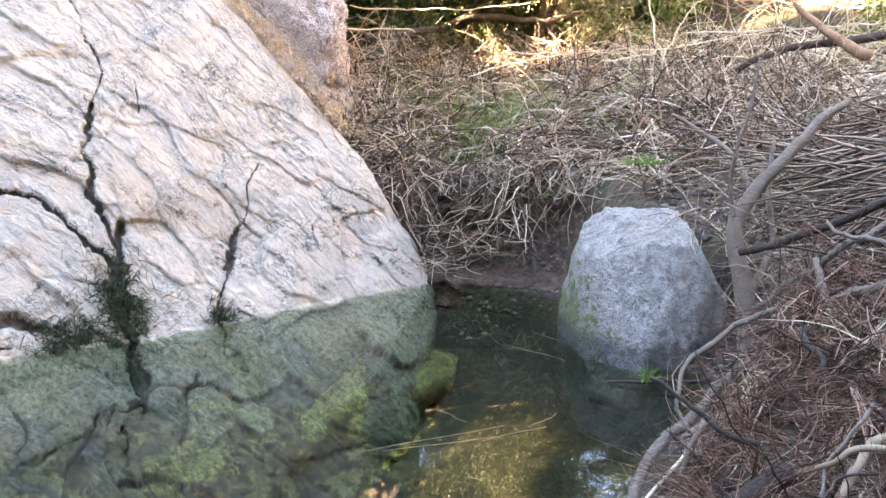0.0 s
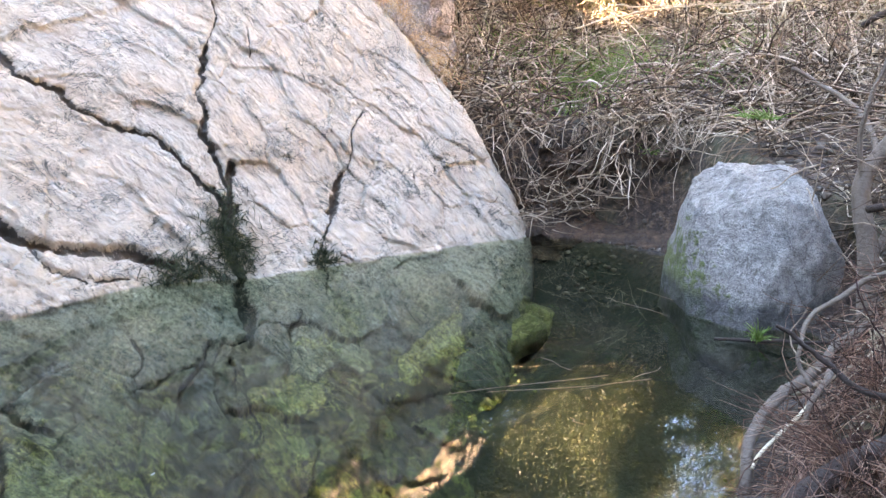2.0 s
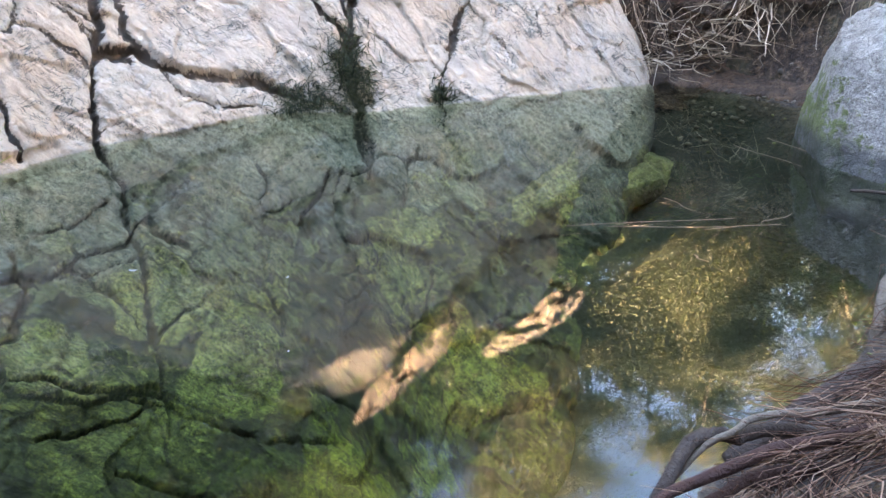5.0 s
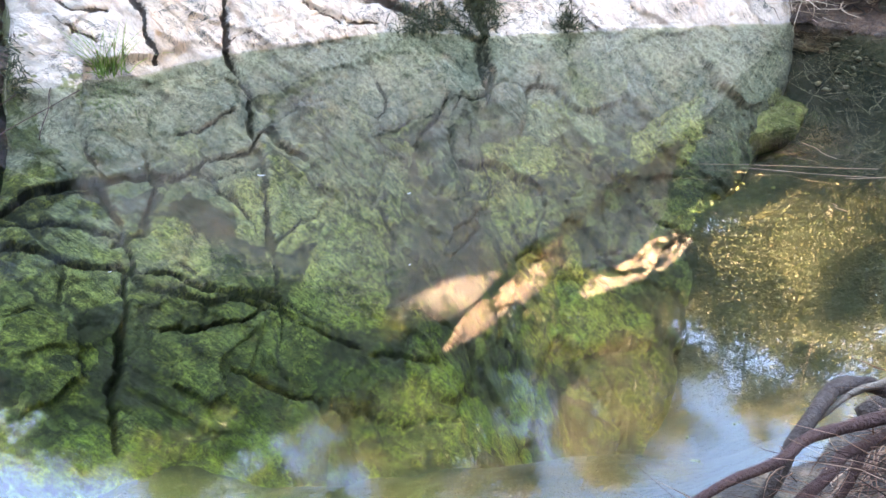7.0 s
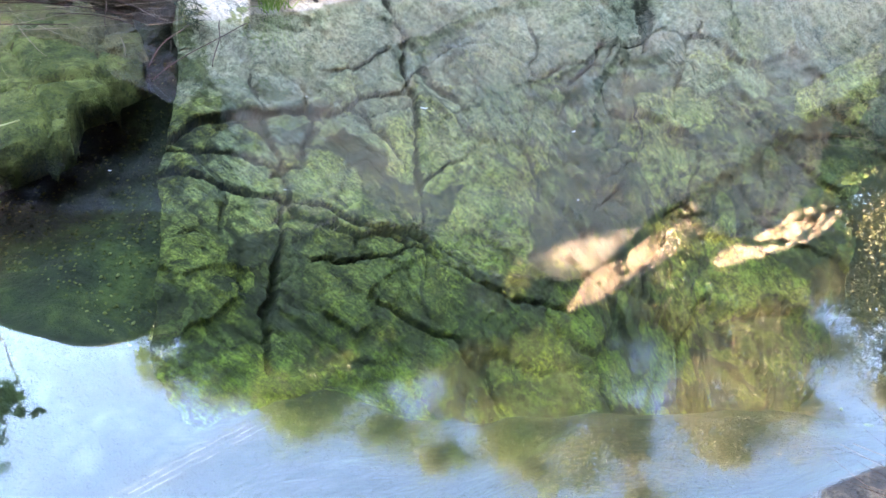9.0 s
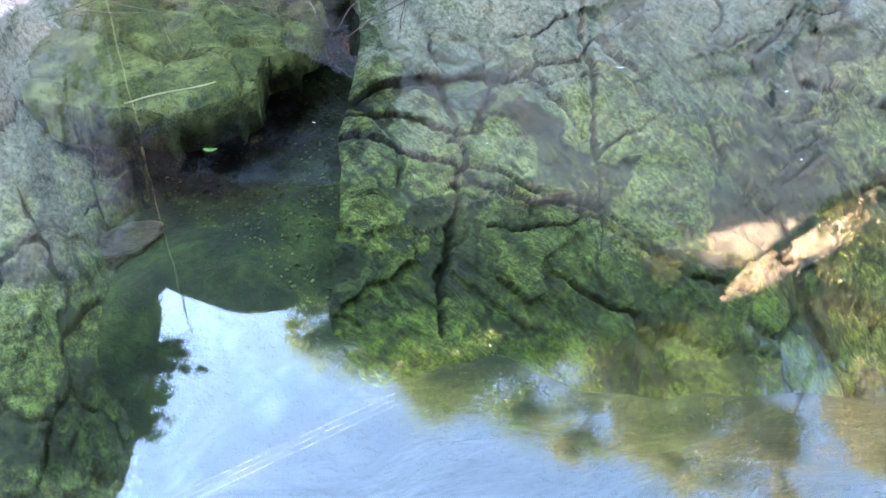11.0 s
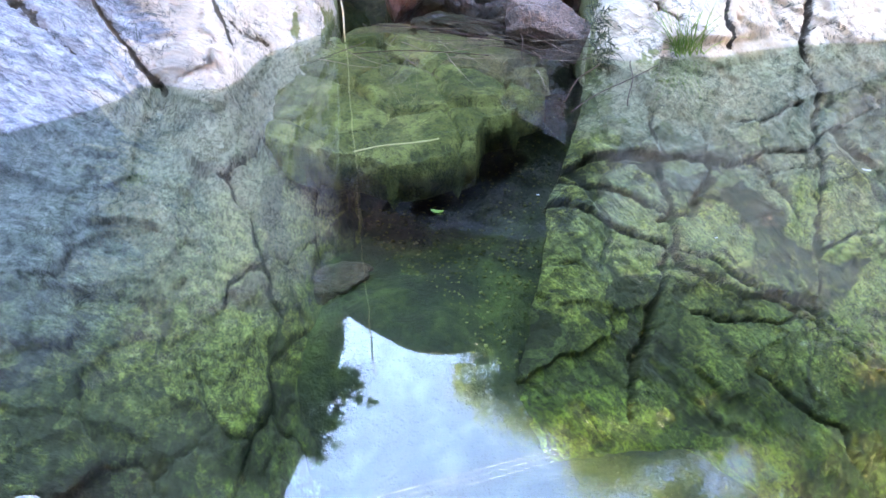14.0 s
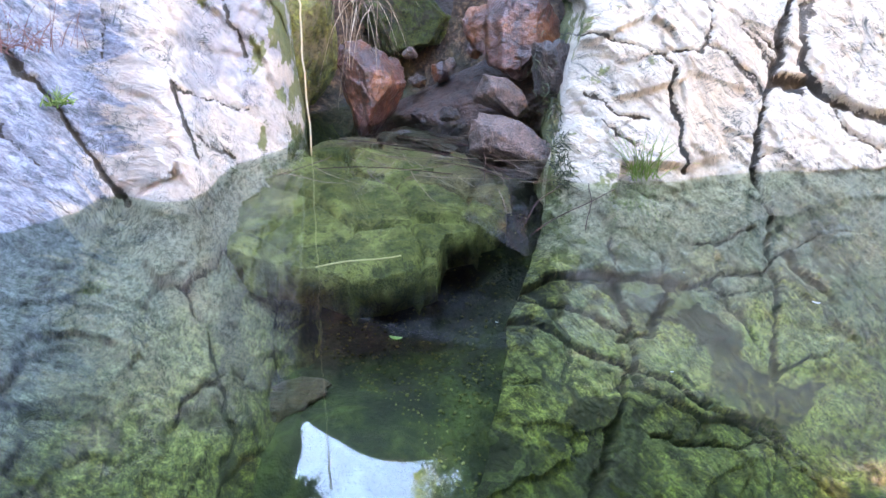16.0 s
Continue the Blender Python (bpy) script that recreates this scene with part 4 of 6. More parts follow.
# ---- the gully with its trickle ----
boulder((-6.11, 3.45, 0.62), (0.42, 0.40, 0.36), (0, 10, 20), 13, MOSSY, 0.85, 0.08, 6, "boulder", "round boulder covered in green moss above the gully")
boulder((-5.45, 2.72, 0.22), (0.26, 0.28, 0.30), (0, 8, 50), 12, RUST, 0.66, 0.10, 6, "boulder", "wet rust-red rock at the back of the pool", box=3.4)
boulder((-4.64, 3.36, 0.64), (0.37, 0.30, 0.28), (0, 32, 40), 15, RUST, 0.60, 0.08, 6, "boulder", "angular rust-brown block wedged in the gully", box=4)
boulder((-4.45, 3.02, 0.28), (0.27, 0.20, 0.15), (14, 24, 50), 16, DULL, 0.60, 0.10, 5, "stone", "pinkish grey broken stone lying in the gully mouth", box=4)
boulder((-4.22, 2.80, 0.07), (0.32, 0.20, 0.20), (8, 14, 40), 28, DULL, 0.62, 0.11, 5, "stone", "brownish pink stone at the water's edge", box=4)
boulder((-4.16, 3.14, 0.42), (0.15, 0.14, 0.19), (0, 0, 20), 17, DAMP, 0.7, 0.16, 5, "stone", "dark brown stone jammed beside the outcrop", box=3.4)
boulder((-5.10, 3.34, 0.06), (0.85, 0.42, 0.24), (24, -24, 35), 18, WET, 0.85, 0.08, 6, "rock_chute", "smooth wet brown rock where water trickles down", box=3.4)
for x, y, z, r, seed in ((-5.32, 3.22, 0.30, 0.07, 71), (-5.18, 3.18, 0.36, 0.05, 72), (-5.42, 3.10, 0.22, 0.06, 73), (-5.05, 3.30, 0.45, 0.06, 74), (-5.58, 3.14, 0.40, 0.05, 75), (-4.86, 2.92, 0.10, 0.06, 76)):
    boulder((x, y, z), (r * 1.3, r, r), (0, 20, seed * 40), seed, (DULL, DAMP, RUST)[seed % 3], 0.7, 0.16, 4, "stone", "small wet stone lodged in the gully", box=3.2)
boulder((-6.05, 2.46, 0.42), (0.34, 0.5, 0.6), (0, 0, 20), 19, YELLOWMOSS, 0.66, 0.12, 6, "rock", "mossy rock shoulder beside the gully")
boulder((-4.95, 2.78, -0.09), (0.36, 0.22, 0.10), (0, 8, 60), 29, DAMP, 0.7, 0.16, 5, "stone", "flat wet brown stone at the inlet", box=4)
boulder((-5.15, 3.05, -0.02), (0.22, 0.16, 0.12), (0, 10, 10), 27, WET, 0.8, 0.16, 5, "stone", "wet brown stone at the trickle")
# near-black colour paints the hollow's shade; the roofing rock is added to darken it
boulder((-6.1, 4.15, 0.30), (0.75, 0.6, 0.75), (0, 10, 35), 24, SHADEROCK, 0.8, 0.14, 5, "rock", "wet rock deep in the gully, the hollow's shade painted near-black")
boulder((-5.9, 4.35, 1.75), (1.5, 0.8, 0.6), (0, 8, 30), 25, SHADEROCK, 0.85, 0.12, 5, "rock", "rock added over the gully to darken it, painted near-black")
boulder((-5.85, 3.78, 0.50), (0.50, 0.30, 0.42), (0, 10, 40), 23, SHADEROCK, 0.8, 0.12, 5, "rock", "wet rock put behind the trickle, the hollow's shade painted near-black")
boulder((-6.8, 3.0, 1.25), (0.7, 0.6, 0.5), (0, 0, 10), 26, SHADEROCK, 0.85, 0.12, 5, "rock", "wet rock above the gully, its shade painted near-black")


def crag():
    """The rock step that closes the gully: a leaning wall with a nearly level top."""
    knots = [(-6.2, 7.0, 4.4), (-6.55, 6.1, 4.9), (-6.85, 5.2, 5.15), (-7.1, 4.5, 5.2), (-7.35, 3.9, 5.05), (-7.5, 3.3, 4.5), (-7.6, 2.7, 3.9), (-7.9, 2.0, 4.2)]
    line = spline(knots, 150)
    k = np.linspace(0, 1, 90)
    K, N = np.meshgrid(k, np.arange(150), indexing="ij")
    x, y, top = (line[N, m] for m in range(3))
    rise = smooth(0, 0.72, K)
    p = np.stack([x - 0.35 * rise - 1.6 * smooth(0.6, 1, K), y + 0.15 * rise + 1.0 * smooth(0.6, 1, K), -0.4 + (top + 0.4) * np.minimum(K / 0.7, 1) - 0.5 * smooth(0.72, 1.0, K)], -1)
    U = N * 0.045
    S = K * 5.5
    d, joint = strata(U, S, 2.0, 10.0, 77)
    p += d[..., None] * np.array([0.75, -0.5, 0.3]) * (1 - 0.85 * smooth(0.6, 0.72, K))[..., None]
    whole = tagged(new("gully_crag"), "dark damp rock step closing the gully", "rock")
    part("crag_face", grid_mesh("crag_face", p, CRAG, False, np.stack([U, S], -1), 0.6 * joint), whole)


crag()
# ---- slabs under water ----
slab("submerged_slab", [(-4.5, 1.14), (-4.12, 1.33), (-3.92, 1.46), (-3.80, 1.64), (-3.74, 1.95), (-3.96, 2.17), (-3.90, 2.58), (-4.4, 2.72), (-5.1, 2.35), (-5.4, 1.7), (-5.1, 1.15)], [(-3.7, 1.4, -0.36), (-4.0, 2.5, -0.21), (-4.8, 1.6, -0.15)], 31, SLAB,
     "green algae-covered flat slab lying under the water", 0.2, 0.015, 0.035)
slab("submerged_slab", [(-4.95, 1.75), (-4.35, 2.40), (-4.02, 2.48), (-3.92, 2.62), (-4.15, 2.78), (-4.5, 2.85), (-5.1, 2.72), (-5.5, 2.4), (-5.35, 1.95)], [(-4.0, 2.55, -0.13), (-5.3, 2.1, -0.12), (-4.9, 2.7, -0.06)], 35, SILT,
     "brown silt-covered ledge under shallow water at the inlet", 0.10, 0.02)
slab("submerged_slab", [(-0.34, 5.22), (-0.14, 5.5), (0.06, 5.46), (0.02, 5.26), (-0.24, 4.98)], [(-0.3, 5.0, -0.48), (0.0, 5.2, -0.45), (-0.1, 5.5, -0.36)], 32, SLAB, "flat green stone under the water at the slab's foot", 0.15, 0.015)
boulder((-3.92, 1.05, -0.86), (0.30, 0.13, 0.07), (0, 4, 60), 33, DAMP, 0.7, 0.16, 5, "submerged_stone", "grey stone on the pool floor", box=4)


def pebbles(count, area, size, mat, label, seed, sink=0.3):
    """Scattered small stones as one object."""
    rng = np.random.default_rng(seed)
    bm = bmesh.new()
    bmesh.ops.create_icosphere(bm, subdivisions=1, radius=1.0)
    base = np.array([v.co for v in bm.verts])
    tris = np.array([[v.index for v in q.verts] for q in bm.faces])
    bm.free()
    V, F = [], []
    x, y = rng.uniform(area[0], area[1], count), rng.uniform(area[2], area[3], count)
    z = ground_height(x, y)
    for n in range(count):
        s = (size[0] + (size[1] - size[0]) * rng.uniform() ** 2) * np.array([1, rng.uniform(0.6, 1.0), rng.uniform(0.4, 0.8)])
        q = base * (1 + 0.25 * rng.normal(size=(len(base), 1)).clip(-1, 1)) * s
        a = rng.uniform(0, 6.28)
        q = q @ np.array([[math.cos(a), -math.sin(a), 0], [math.sin(a), math.cos(a), 0], [0, 0, 1]])
        V.append(q + (x[n], y[n], z[n] + s[2] * sink))
        F.append(tris + n * len(base))
    return tagged(part("pebbles", mesh_from("pebbles", np.vstack(V), np.vstack(F).tolist(), mat)), label, "stones", kind="stuff")


STONE = fibre("pebble_stone", [(0.03, 0.024, 0.018), (0.085, 0.066, 0.05), (0.20, 0.165, 0.13)], 0.85, 30.0)
LITTER = fibre("pool_litter", [(0.012, 0.015, 0.004), (0.05, 0.054, 0.016), (0.10, 0.10, 0.036), (0.17, 0.165, 0.075)], 0.85, 30.0)
pebbles(420, (1.35, 2.1, 3.9, 5.4), (0.008, 0.035), STONE, "loose grey gravel on the slope beside the boulder", 1)
pebbles(90, (0.1, 1.0, 5.5, 6.0), (0.006, 0.03), STONE, "dark wet stones at the foot of the bank", 2)
pebbles(2200, (-4.5, -3.05, 1.5, 3.0), (0.003, 0.013), LITTER, "small stones and leaf bits on the pool floor", 3, 0.6)
pebbles(250, (-2.0, 0.8, 2.0, 5.4), (0.004, 0.014), LITTER, "small stones and leaf bits on the pool floor", 4, 0.6)
# ---- sunlit ledges along the top of the outcrop ----
def ledge(a, b, girth, seed):
    a, b = np.array(a), np.array(b)
    d = b - a
    turn = (25, -math.degrees(math.asin(d[2] / np.linalg.norm(d))), math.degrees(math.atan2(d[1], d[0])))
    boulder(tuple((a + b) / 2), (0.56 * np.linalg.norm(d), *girth), turn, seed, CREAM, 0.9, 0.20, 5, "ledge", "cream and orange sandstone ledge catching the sun", box=4)


# the sun on this rock is put into its pale pink colour
PINK = plain_rock("pale_pink_rock", (0.40, 0.30, 0.24), (0.66, 0.56, 0.48), 5.0, 0.85, None, 0.06)
boulder((-1.35, 7.15, 1.95), (0.60, 0.30, 1.05), (0, -24, -20), 45, PINK, 0.85, 0.10, 6, "rock", "pale pinkish rock behind the slab's upper edge, sunlight painted in", box=3.0)
ledge((-2.95, 7.2, 4.38), (-2.25, 7.2, 3.50), (0.19, 0.12), 41)
ledge((-2.40, 7.2, 3.72), (-1.50, 7.2, 2.62), (0.22, 0.14), 42)
ledge((-1.62, 7.8, 3.68), (-1.05, 7.8, 3.24), (0.23, 0.11), 43)
ledge((-1.15, 7.8, 3.34), (-0.58, 7.8, 2.70), (0.22, 0.14), 44)

# ---- the bank: dead roots, straw, branches ----
rng = np.random.default_rng(5)


def wander(start, heading, length, n, droop, curl, rng):
    """Bent stems: (m, n, 3) from starts (m, 3), headings (m, 3) and lengths (m,)."""
    m = len(start)
    d = heading / (np.linalg.norm(heading, axis=1, keepdims=True) + 1e-9)
    out, p = [start], start.copy()
    twist = rng.normal(size=(m, 3)) * curl
    for _ in range(n - 1):
        d = d + twist * 0.5 + rng.normal(size=(m, 3)) * curl * 0.6 + np.array([0, 0, -droop])
        d /= np.linalg.norm(d, axis=1, keepdims=True)
        p = p + d * (length / (n - 1))[:, None]
        out.append(p)
    return np.stack(out, 1)


def lift(pts, clear=0.01):
    """Keep stems from sinking into the ground."""
    z = ground_height(pts[..., 0], pts[..., 1])
    pts[..., 2] = np.maximum(pts[..., 2], np.where(z > 0, z + clear, -0.05))
    return pts


def taper(m, n, r0, r1, rng):
    k = np.linspace(1, 0.25, n)
    return rng.uniform(r0, r1, (m, 1)) * k[None, :]


def mat_of_stems(name, count, area, height, length, radius, droop, curl, material, label, up=0.5, seed=1, n=7, clear=0.12):
    rng = np.random.default_rng(seed)
    x, y = rng.uniform(area[0], area[1], count), rng.uniform(area[2], area[3], count)
    clump = vnoise(np.stack([x * 2.3, y * 2.3, 0 * x + seed], -1)) + 0.6 * vnoise(np.stack([x * 6, y * 6, 0 * x + seed], -1))
    keep = (shore_distance(x, y) > clear) & (clump > -0.02)
    x, y = x[keep], y[keep]
    z = ground_height(x, y) + rng.uniform(0, height, len(x))
    head = rng.normal(size=(len(x), 3)) * np.array([1, 1, 0.35]) + np.array([0, 0, up])
    pts = lift(wander(np.stack([x, y, z], -1), head, rng.uniform(*length, len(x)), n, droop, curl, rng))
    pts = pts[shore_distance(pts[..., 0], pts[..., 1]).min(1) > -0.04]
    ob = part(name, stems(name, pts, taper(len(pts), n, *radius, rng), material))
    return tagged(ob, label, "dry plants", kind="stuff")


mat_of_stems("dry_root_mat", 10500, (-0.9, 3.2, 5.7, 9.0), 0.32, (0.2, 0.75), (0.003, 0.010), 0.14, 0.42, ROOT, "tangled mat of dry brown roots and stems on the bank", 0.5, 1, clear=0.42)
mat_of_stems("dry_root_mat", 6500, (-1.2, 5.0, 7.0, 11.0), 0.18, (0.3, 0.9), (0.004, 0.010), 0.14, 0.25, STRAW, "dry straw lying over the upper bank", 0.4, 2)
mat_of_stems("fine_rootlets", 6500, (0.6, 3.2, 1.0, 3.5), 0.12, (0.15, 0.5), (0.0012, 0.0036), 0.16, 0.62, REED, "reddish-brown fibrous rootlets matted on the bank", 0.1, 3)
mat_of_stems("dry_root_mat", 420, (0.5, 3.0, 0.8, 4.2), 0.14, (0.25, 0.7), (0.002, 0.006), 0.14, 0.5, ROOT, "pale dry roots over the rootlet mat", 0.1, 4)
mat_of_stems("dry_root_mat", 3600, (1.2, 4.5, 4.2, 6.2), 0.2, (0.3, 0.8), (0.003, 0.007), 0.12, 0.22, ROOT, "dead twigs and roots on the slope behind the boulder", 0.4, 6)


def hanging_fringe():
    rng = np.random.default_rng(8)
    m = 1200
    k = rng.uniform(0, 1, m)
    x = -0.55 + 2.3 * k
    y = 6.22 - 0.45 * k + rng.uniform(-0.12, 0.35, m)
    z = ground_height(x, y) + rng.uniform(0.0, 0.16, m)
    head = np.stack([rng.normal(0, 0.6, m), rng.normal(-1.1, 0.4, m), rng.normal(0.1, 0.4, m)], -1)
    pts = wander(np.stack([x, y, z], -1), head, rng.uniform(0.2, 0.7, m), 8, 0.26, 0.42, rng)
    pts[..., 2] = np.maximum(pts[..., 2], np.where((x > 0.05) & (x < 0.95), 0.26, 0.05)[:, None] + 0.1 * rng.normal(size=(m, 1)))
    return stems("hanging_roots", pts, taper(m, 8, 0.002, 0.008, rng), ROOT)


tagged(part("hanging_roots", hanging_fringe()), "dry roots hanging over the undercut bank", "dry plants", kind="stuff")


# wood colour raised to paint a sunlit patch where no sun falls
PALEWOOD = fibre("sunlit_tone_wood", [(0.45, 0.32, 0.19), (0.68, 0.54, 0.37), (0.82, 0.70, 0.53)])
mat_of_stems("wood_splinters", 900, (2.1, 3.5, 6.1, 6.9), 0.12, (0.08, 0.3), (0.005, 0.014), 0.1, 0.1, PALEWOOD, "splinters of broken wood on the bank, painted pale orange for sunlight", 0.2, 15)
BROWN = fibre("brown_shoots", [(0.03, 0.018, 0.012), (0.10, 0.064, 0.042), (0.27, 0.19, 0.13)], 0.8, 20.0)


EARTH = plain_rock("bank_earth", (0.036, 0.019, 0.010), (0.19, 0.108, 0.060), 9.0, 0.95, (0.05, 0.029, 0.017), 0.06)


def earth_bank():
    """A hollow face of bare earth under the overhanging mat."""
    k, h = np.meshgrid(np.linspace(0, 1, 110), np.linspace(-0.25, 1, 70))
    x, y = -0.12 + 1.22 * k, 5.98 - 0.46 * k + 0.10 * np.sin(k * math.pi)
    p = np.stack([x, y, h], -1).reshape(-1, 3)
    lump = 0.10 * fbm(p * 3, 4).reshape(k.shape) + 0.035 * fbm(p * 14, 3).reshape(k.shape) + 0.05 * facets(x * 6, h * 4, 3)[0]
    back = 0.20 * np.sin(np.clip(h, 0, 1) * 2.6) - 0.16 * smooth(0.25, 0.0, h) - lump
    pts = np.stack([x + 0.3 * back, y + back, 0.62 * h], -1)
    return grid_mesh("bank_face", pts, EARTH)


tagged(part("earth_bank", earth_bank()), "bare brown earth face under the overhanging root mat", "bank", kind="structure")
pebbles(170, (0.05, 1.0, 5.45, 5.85), (0.006, 0.03), STONE, "grey stones fallen at the foot of the earth bank", 6)


def thin_branches():
    """Long bare shoots arching out of the pile."""
    rng = np.random.default_rng(12)
    m = 600
    x, y = rng.uniform(2.3, 3.6, m), rng.uniform(3.2, 5.0, m)
    z = ground_height(x, y) + rng.uniform(0.0, 0.75, m)
    head = np.stack([rng.normal(-1, 0.25, m), rng.normal(0.0, 0.3, m), rng.normal(-0.12, 0.2, m)], -1)
    pts = lift(wander(np.stack([x, y, z], -1), head, rng.uniform(0.5, 1.25, m), 10, 0.02, 0.09, rng))
    return stems("shoots", pts, taper(m, 10, 0.004, 0.013, rng), BROWN, 4)


tagged(part("brush_pile", thin_branches()), "pile of long bare grey-brown shoots above the bank", "branches", kind="stuff")


def limb(name, knots, r0, r1, mat, label, parent=None, n=24, sides=8, bend=0.01, seed=0):
    p = spline(knots, n)
    q = p * 9 + seed
    p = p + bend * np.stack([fbm(q, 2), fbm(q + 50, 2), fbm(q + 90, 2)], -1)
    r = np.linspace(r0, r1, n) * (1 + 0.12 * fbm(q * 2, 3))
    me = tubes(name, [(p, r)], mat, sides)
    if parent:
        return part(name, me, parent, label)
    return tagged(part(name, me), label, "branch")


trunk = limb("dead_sapling", [(1.45, 3.66, 0.05), (1.44, 3.68, 0.22), (1.43, 3.74, 0.45), (1.41, 3.80, 0.63), (1.40, 3.86, 0.81), (1.51, 3.92, 0.97), (1.65, 3.97, 1.11),
             (1.87, 4.09, 1.29), (2.07, 4.22, 1.38)], 0.056, 0.020, BARK, "smooth grey dead sapling leaning over the bank")
limb("limb", [(1.40, 3.84, 0.78), (1.37, 3.87, 1.0), (1.38, 3.86, 1.19), (1.44, 3.89, 1.36), (1.5, 3.95, 1.6)], 0.014, 0.006, BARK, "", trunk)
limb("limb", [(1.44, 3.76, 0.42), (1.54, 3.86, 0.58), (1.64, 3.98, 0.73), (1.64, 4.09, 0.97), (1.7, 4.2, 1.2)], 0.020, 0.010, BARK, "", trunk)
limb("branch", [(1.36, 3.66, 0.72), (1.47, 3.5, 0.80), (1.61, 3.33, 0.92), (1.73, 3.16, 1.04), (1.9, 2.9, 1.2)], 0.018, 0.022, DARKBARK, "dark bare branch lying across the pile")
limb("root", [(0.60, 2.45, 0.0), (0.65, 2.57, 0.10), (0.77, 2.80, 0.16), (0.99, 3.05, 0.23), (1.16, 3.15, 0.29), (1.29, 3.15, 0.38), (1.42, 3.09, 0.45), (1.7, 3.0, 0.5)], 0.020, 0.027, BARK, "thick grey root along the water's edge", bend=0.035, sides=12)
limb("stick", [(0.62, 2.44, 0.11), (0.67, 2.51, 0.14), (0.89, 2.71, 0.24)], 0.006, 0.008, STRAW, "pale broken stick leaning on the roots", bend=0.002)
limb("root", [(0.10, 1.66, 0.02), (0.29, 1.80, 0.14), (0.49, 1.95, 0.20), (0.70, 2.08, 0.28), (1.0, 2.2, 0.4)], 0.030, 0.036, DARKBARK, "dark thick root crossing the rootlet mat")
limb("root", [(1.44, 2.9, 0.3), (1.46, 2.96, 0.45), (1.48, 3.01, 0.62), (1.47, 3.07, 0.72), (1.5, 3.2, 0.8)], 0.024, 0.014, BARK, "upright grey root stub")
limb("root", [(1.0, 1.95, 0.3), (1.08, 2.03, 0.41), (1.17, 2.10, 0.50), (1.23, 2.12, 0.54), (1.5, 2.2, 0.55)], 0.014, 0.018, ROOT, "pale curved root over the mat")
limb("root", [(1.0, 2.72, 0.2), (1.07, 2.70, 0.28), (1.11, 2.68, 0.28), (1.13, 2.56, 0.24), (1.2, 2.4, 0.2)], 0.022, 0.03, ROOT, "broken pale root stub")
limb("root", [(-0.30, 0.85, 0.33), (-0.24, 0.92, 0.36), (-0.15, 1.02, 0.36), (-0.11, 1.10, 0.365), (-0.05, 1.16, 0.36), (0.02, 1.22, 0.36), (0.09, 1.26, 0.37), (0.35, 1.40, 0.38)], 0.007, 0.016, REDROOT, "long reddish root reaching over the water", sides=10, bend=0.012)
limb("root", [(-0.15, 1.13, 0.04), (-0.13, 1.16, 0.16), (-0.10, 1.22, 0.27), (-0.06, 1.32, 0.31), (-0.01, 1.36, 0.32), (0.05, 1.38, 0.31), (0.13, 1.44, 0.30), (0.4, 1.5, 0.26)], 0.013, 0.019, DARKBARK, "dark bent root arching out of the water", sides=10, bend=0.012)
limb("root", [(-0.10, 1.27, 0.22), (-0.02, 1.33, 0.31), (0.03, 1.35, 0.34), (0.10, 1.41, 0.35), (0.4, 1.55, 0.34)], 0.006, 0.011, BARK, "thin grey root lying along the dark one")
limb("root", [(-0.17, 0.95, 0.10), (-0.10, 1.03, 0.28), (-0.06, 1.09, 0.32), (-0.03, 1.15, 0.32), (0.03, 1.23, 0.31), (0.10, 1.28, 0.31), (0.4, 1.4, 0.3)], 0.009, 0.015, REDROOT, "reddish root bending down to the water", sides=10, bend=0.012, seed=4)
limb("root", [(-0.06, 1.12, 0.05), (-0.01, 1.20, 0.18), (0.02, 1.27, 0.22), (0.06, 1.34, 0.22), (0.14, 1.38, 0.2), (0.4, 1.5, 0.2)], 0.008, 0.013, REDROOT, "reddish root among the rootlets", bend=0.015, seed=6)


def root_hairs():
    """Short side rootlets standing off the overhanging roots."""
    rng = np.random.default_rng(64)
    m = 90
    k = rng.uniform(0, 1, m)
    start = np.stack([-0.15 + 0.3 * k, 1.02 + 0.30 * k + rng.normal(size=m) * 0.05, rng.uniform(0.22, 0.36, m)], -1)
    pts = wander(start, rng.normal(size=(m, 3)) * np.array([1, 1, 0.6]) - np.array([0, 0, 0.5]), rng.uniform(0.03, 0.13, m), 7, 0.1, 0.3, rng)
    return stems("root_hairs", pts, taper(m, 7, 0.0008, 0.0020, rng), REED)


tagged(part("root_hairs", root_hairs()), "short brown rootlets off the overhanging roots", "roots", kind="stuff")
mat_of_stems("fine_rootlets", 1300, (0.0, 0.8, 0.7, 1.9), 0.06, (0.08, 0.24), (0.0010, 0.0024), 0.2, 0.62, REED, "fibrous rootlets on the near shore", 0.05, 31)
TIMBER = fibre("snapped_wood", [(0.05, 0.024, 0.012), (0.13, 0.07, 0.038), (0.36, 0.24, 0.15)], 0.9, 12.0)
log = limb("broken_log", [(2.88, 6.94, 2.05), (2.97, 6.85, 1.93), (3.06, 6.66, 1.80), (3.2, 6.5, 1.66), (3.3, 6.42, 1.6)], 0.02, 0.05, TIMBER, "snapped orange-brown log with splintered end", sides=12, bend=0.012)
limb("log", [(2.4, 6.8, 1.5), (2.5, 6.75, 1.58), (2.81, 6.74, 1.68), (3.15, 6.70, 1.72), (3.8, 6.7, 1.8)], 0.025, 0.04, DARKBARK, "weathered log on the upper bank")
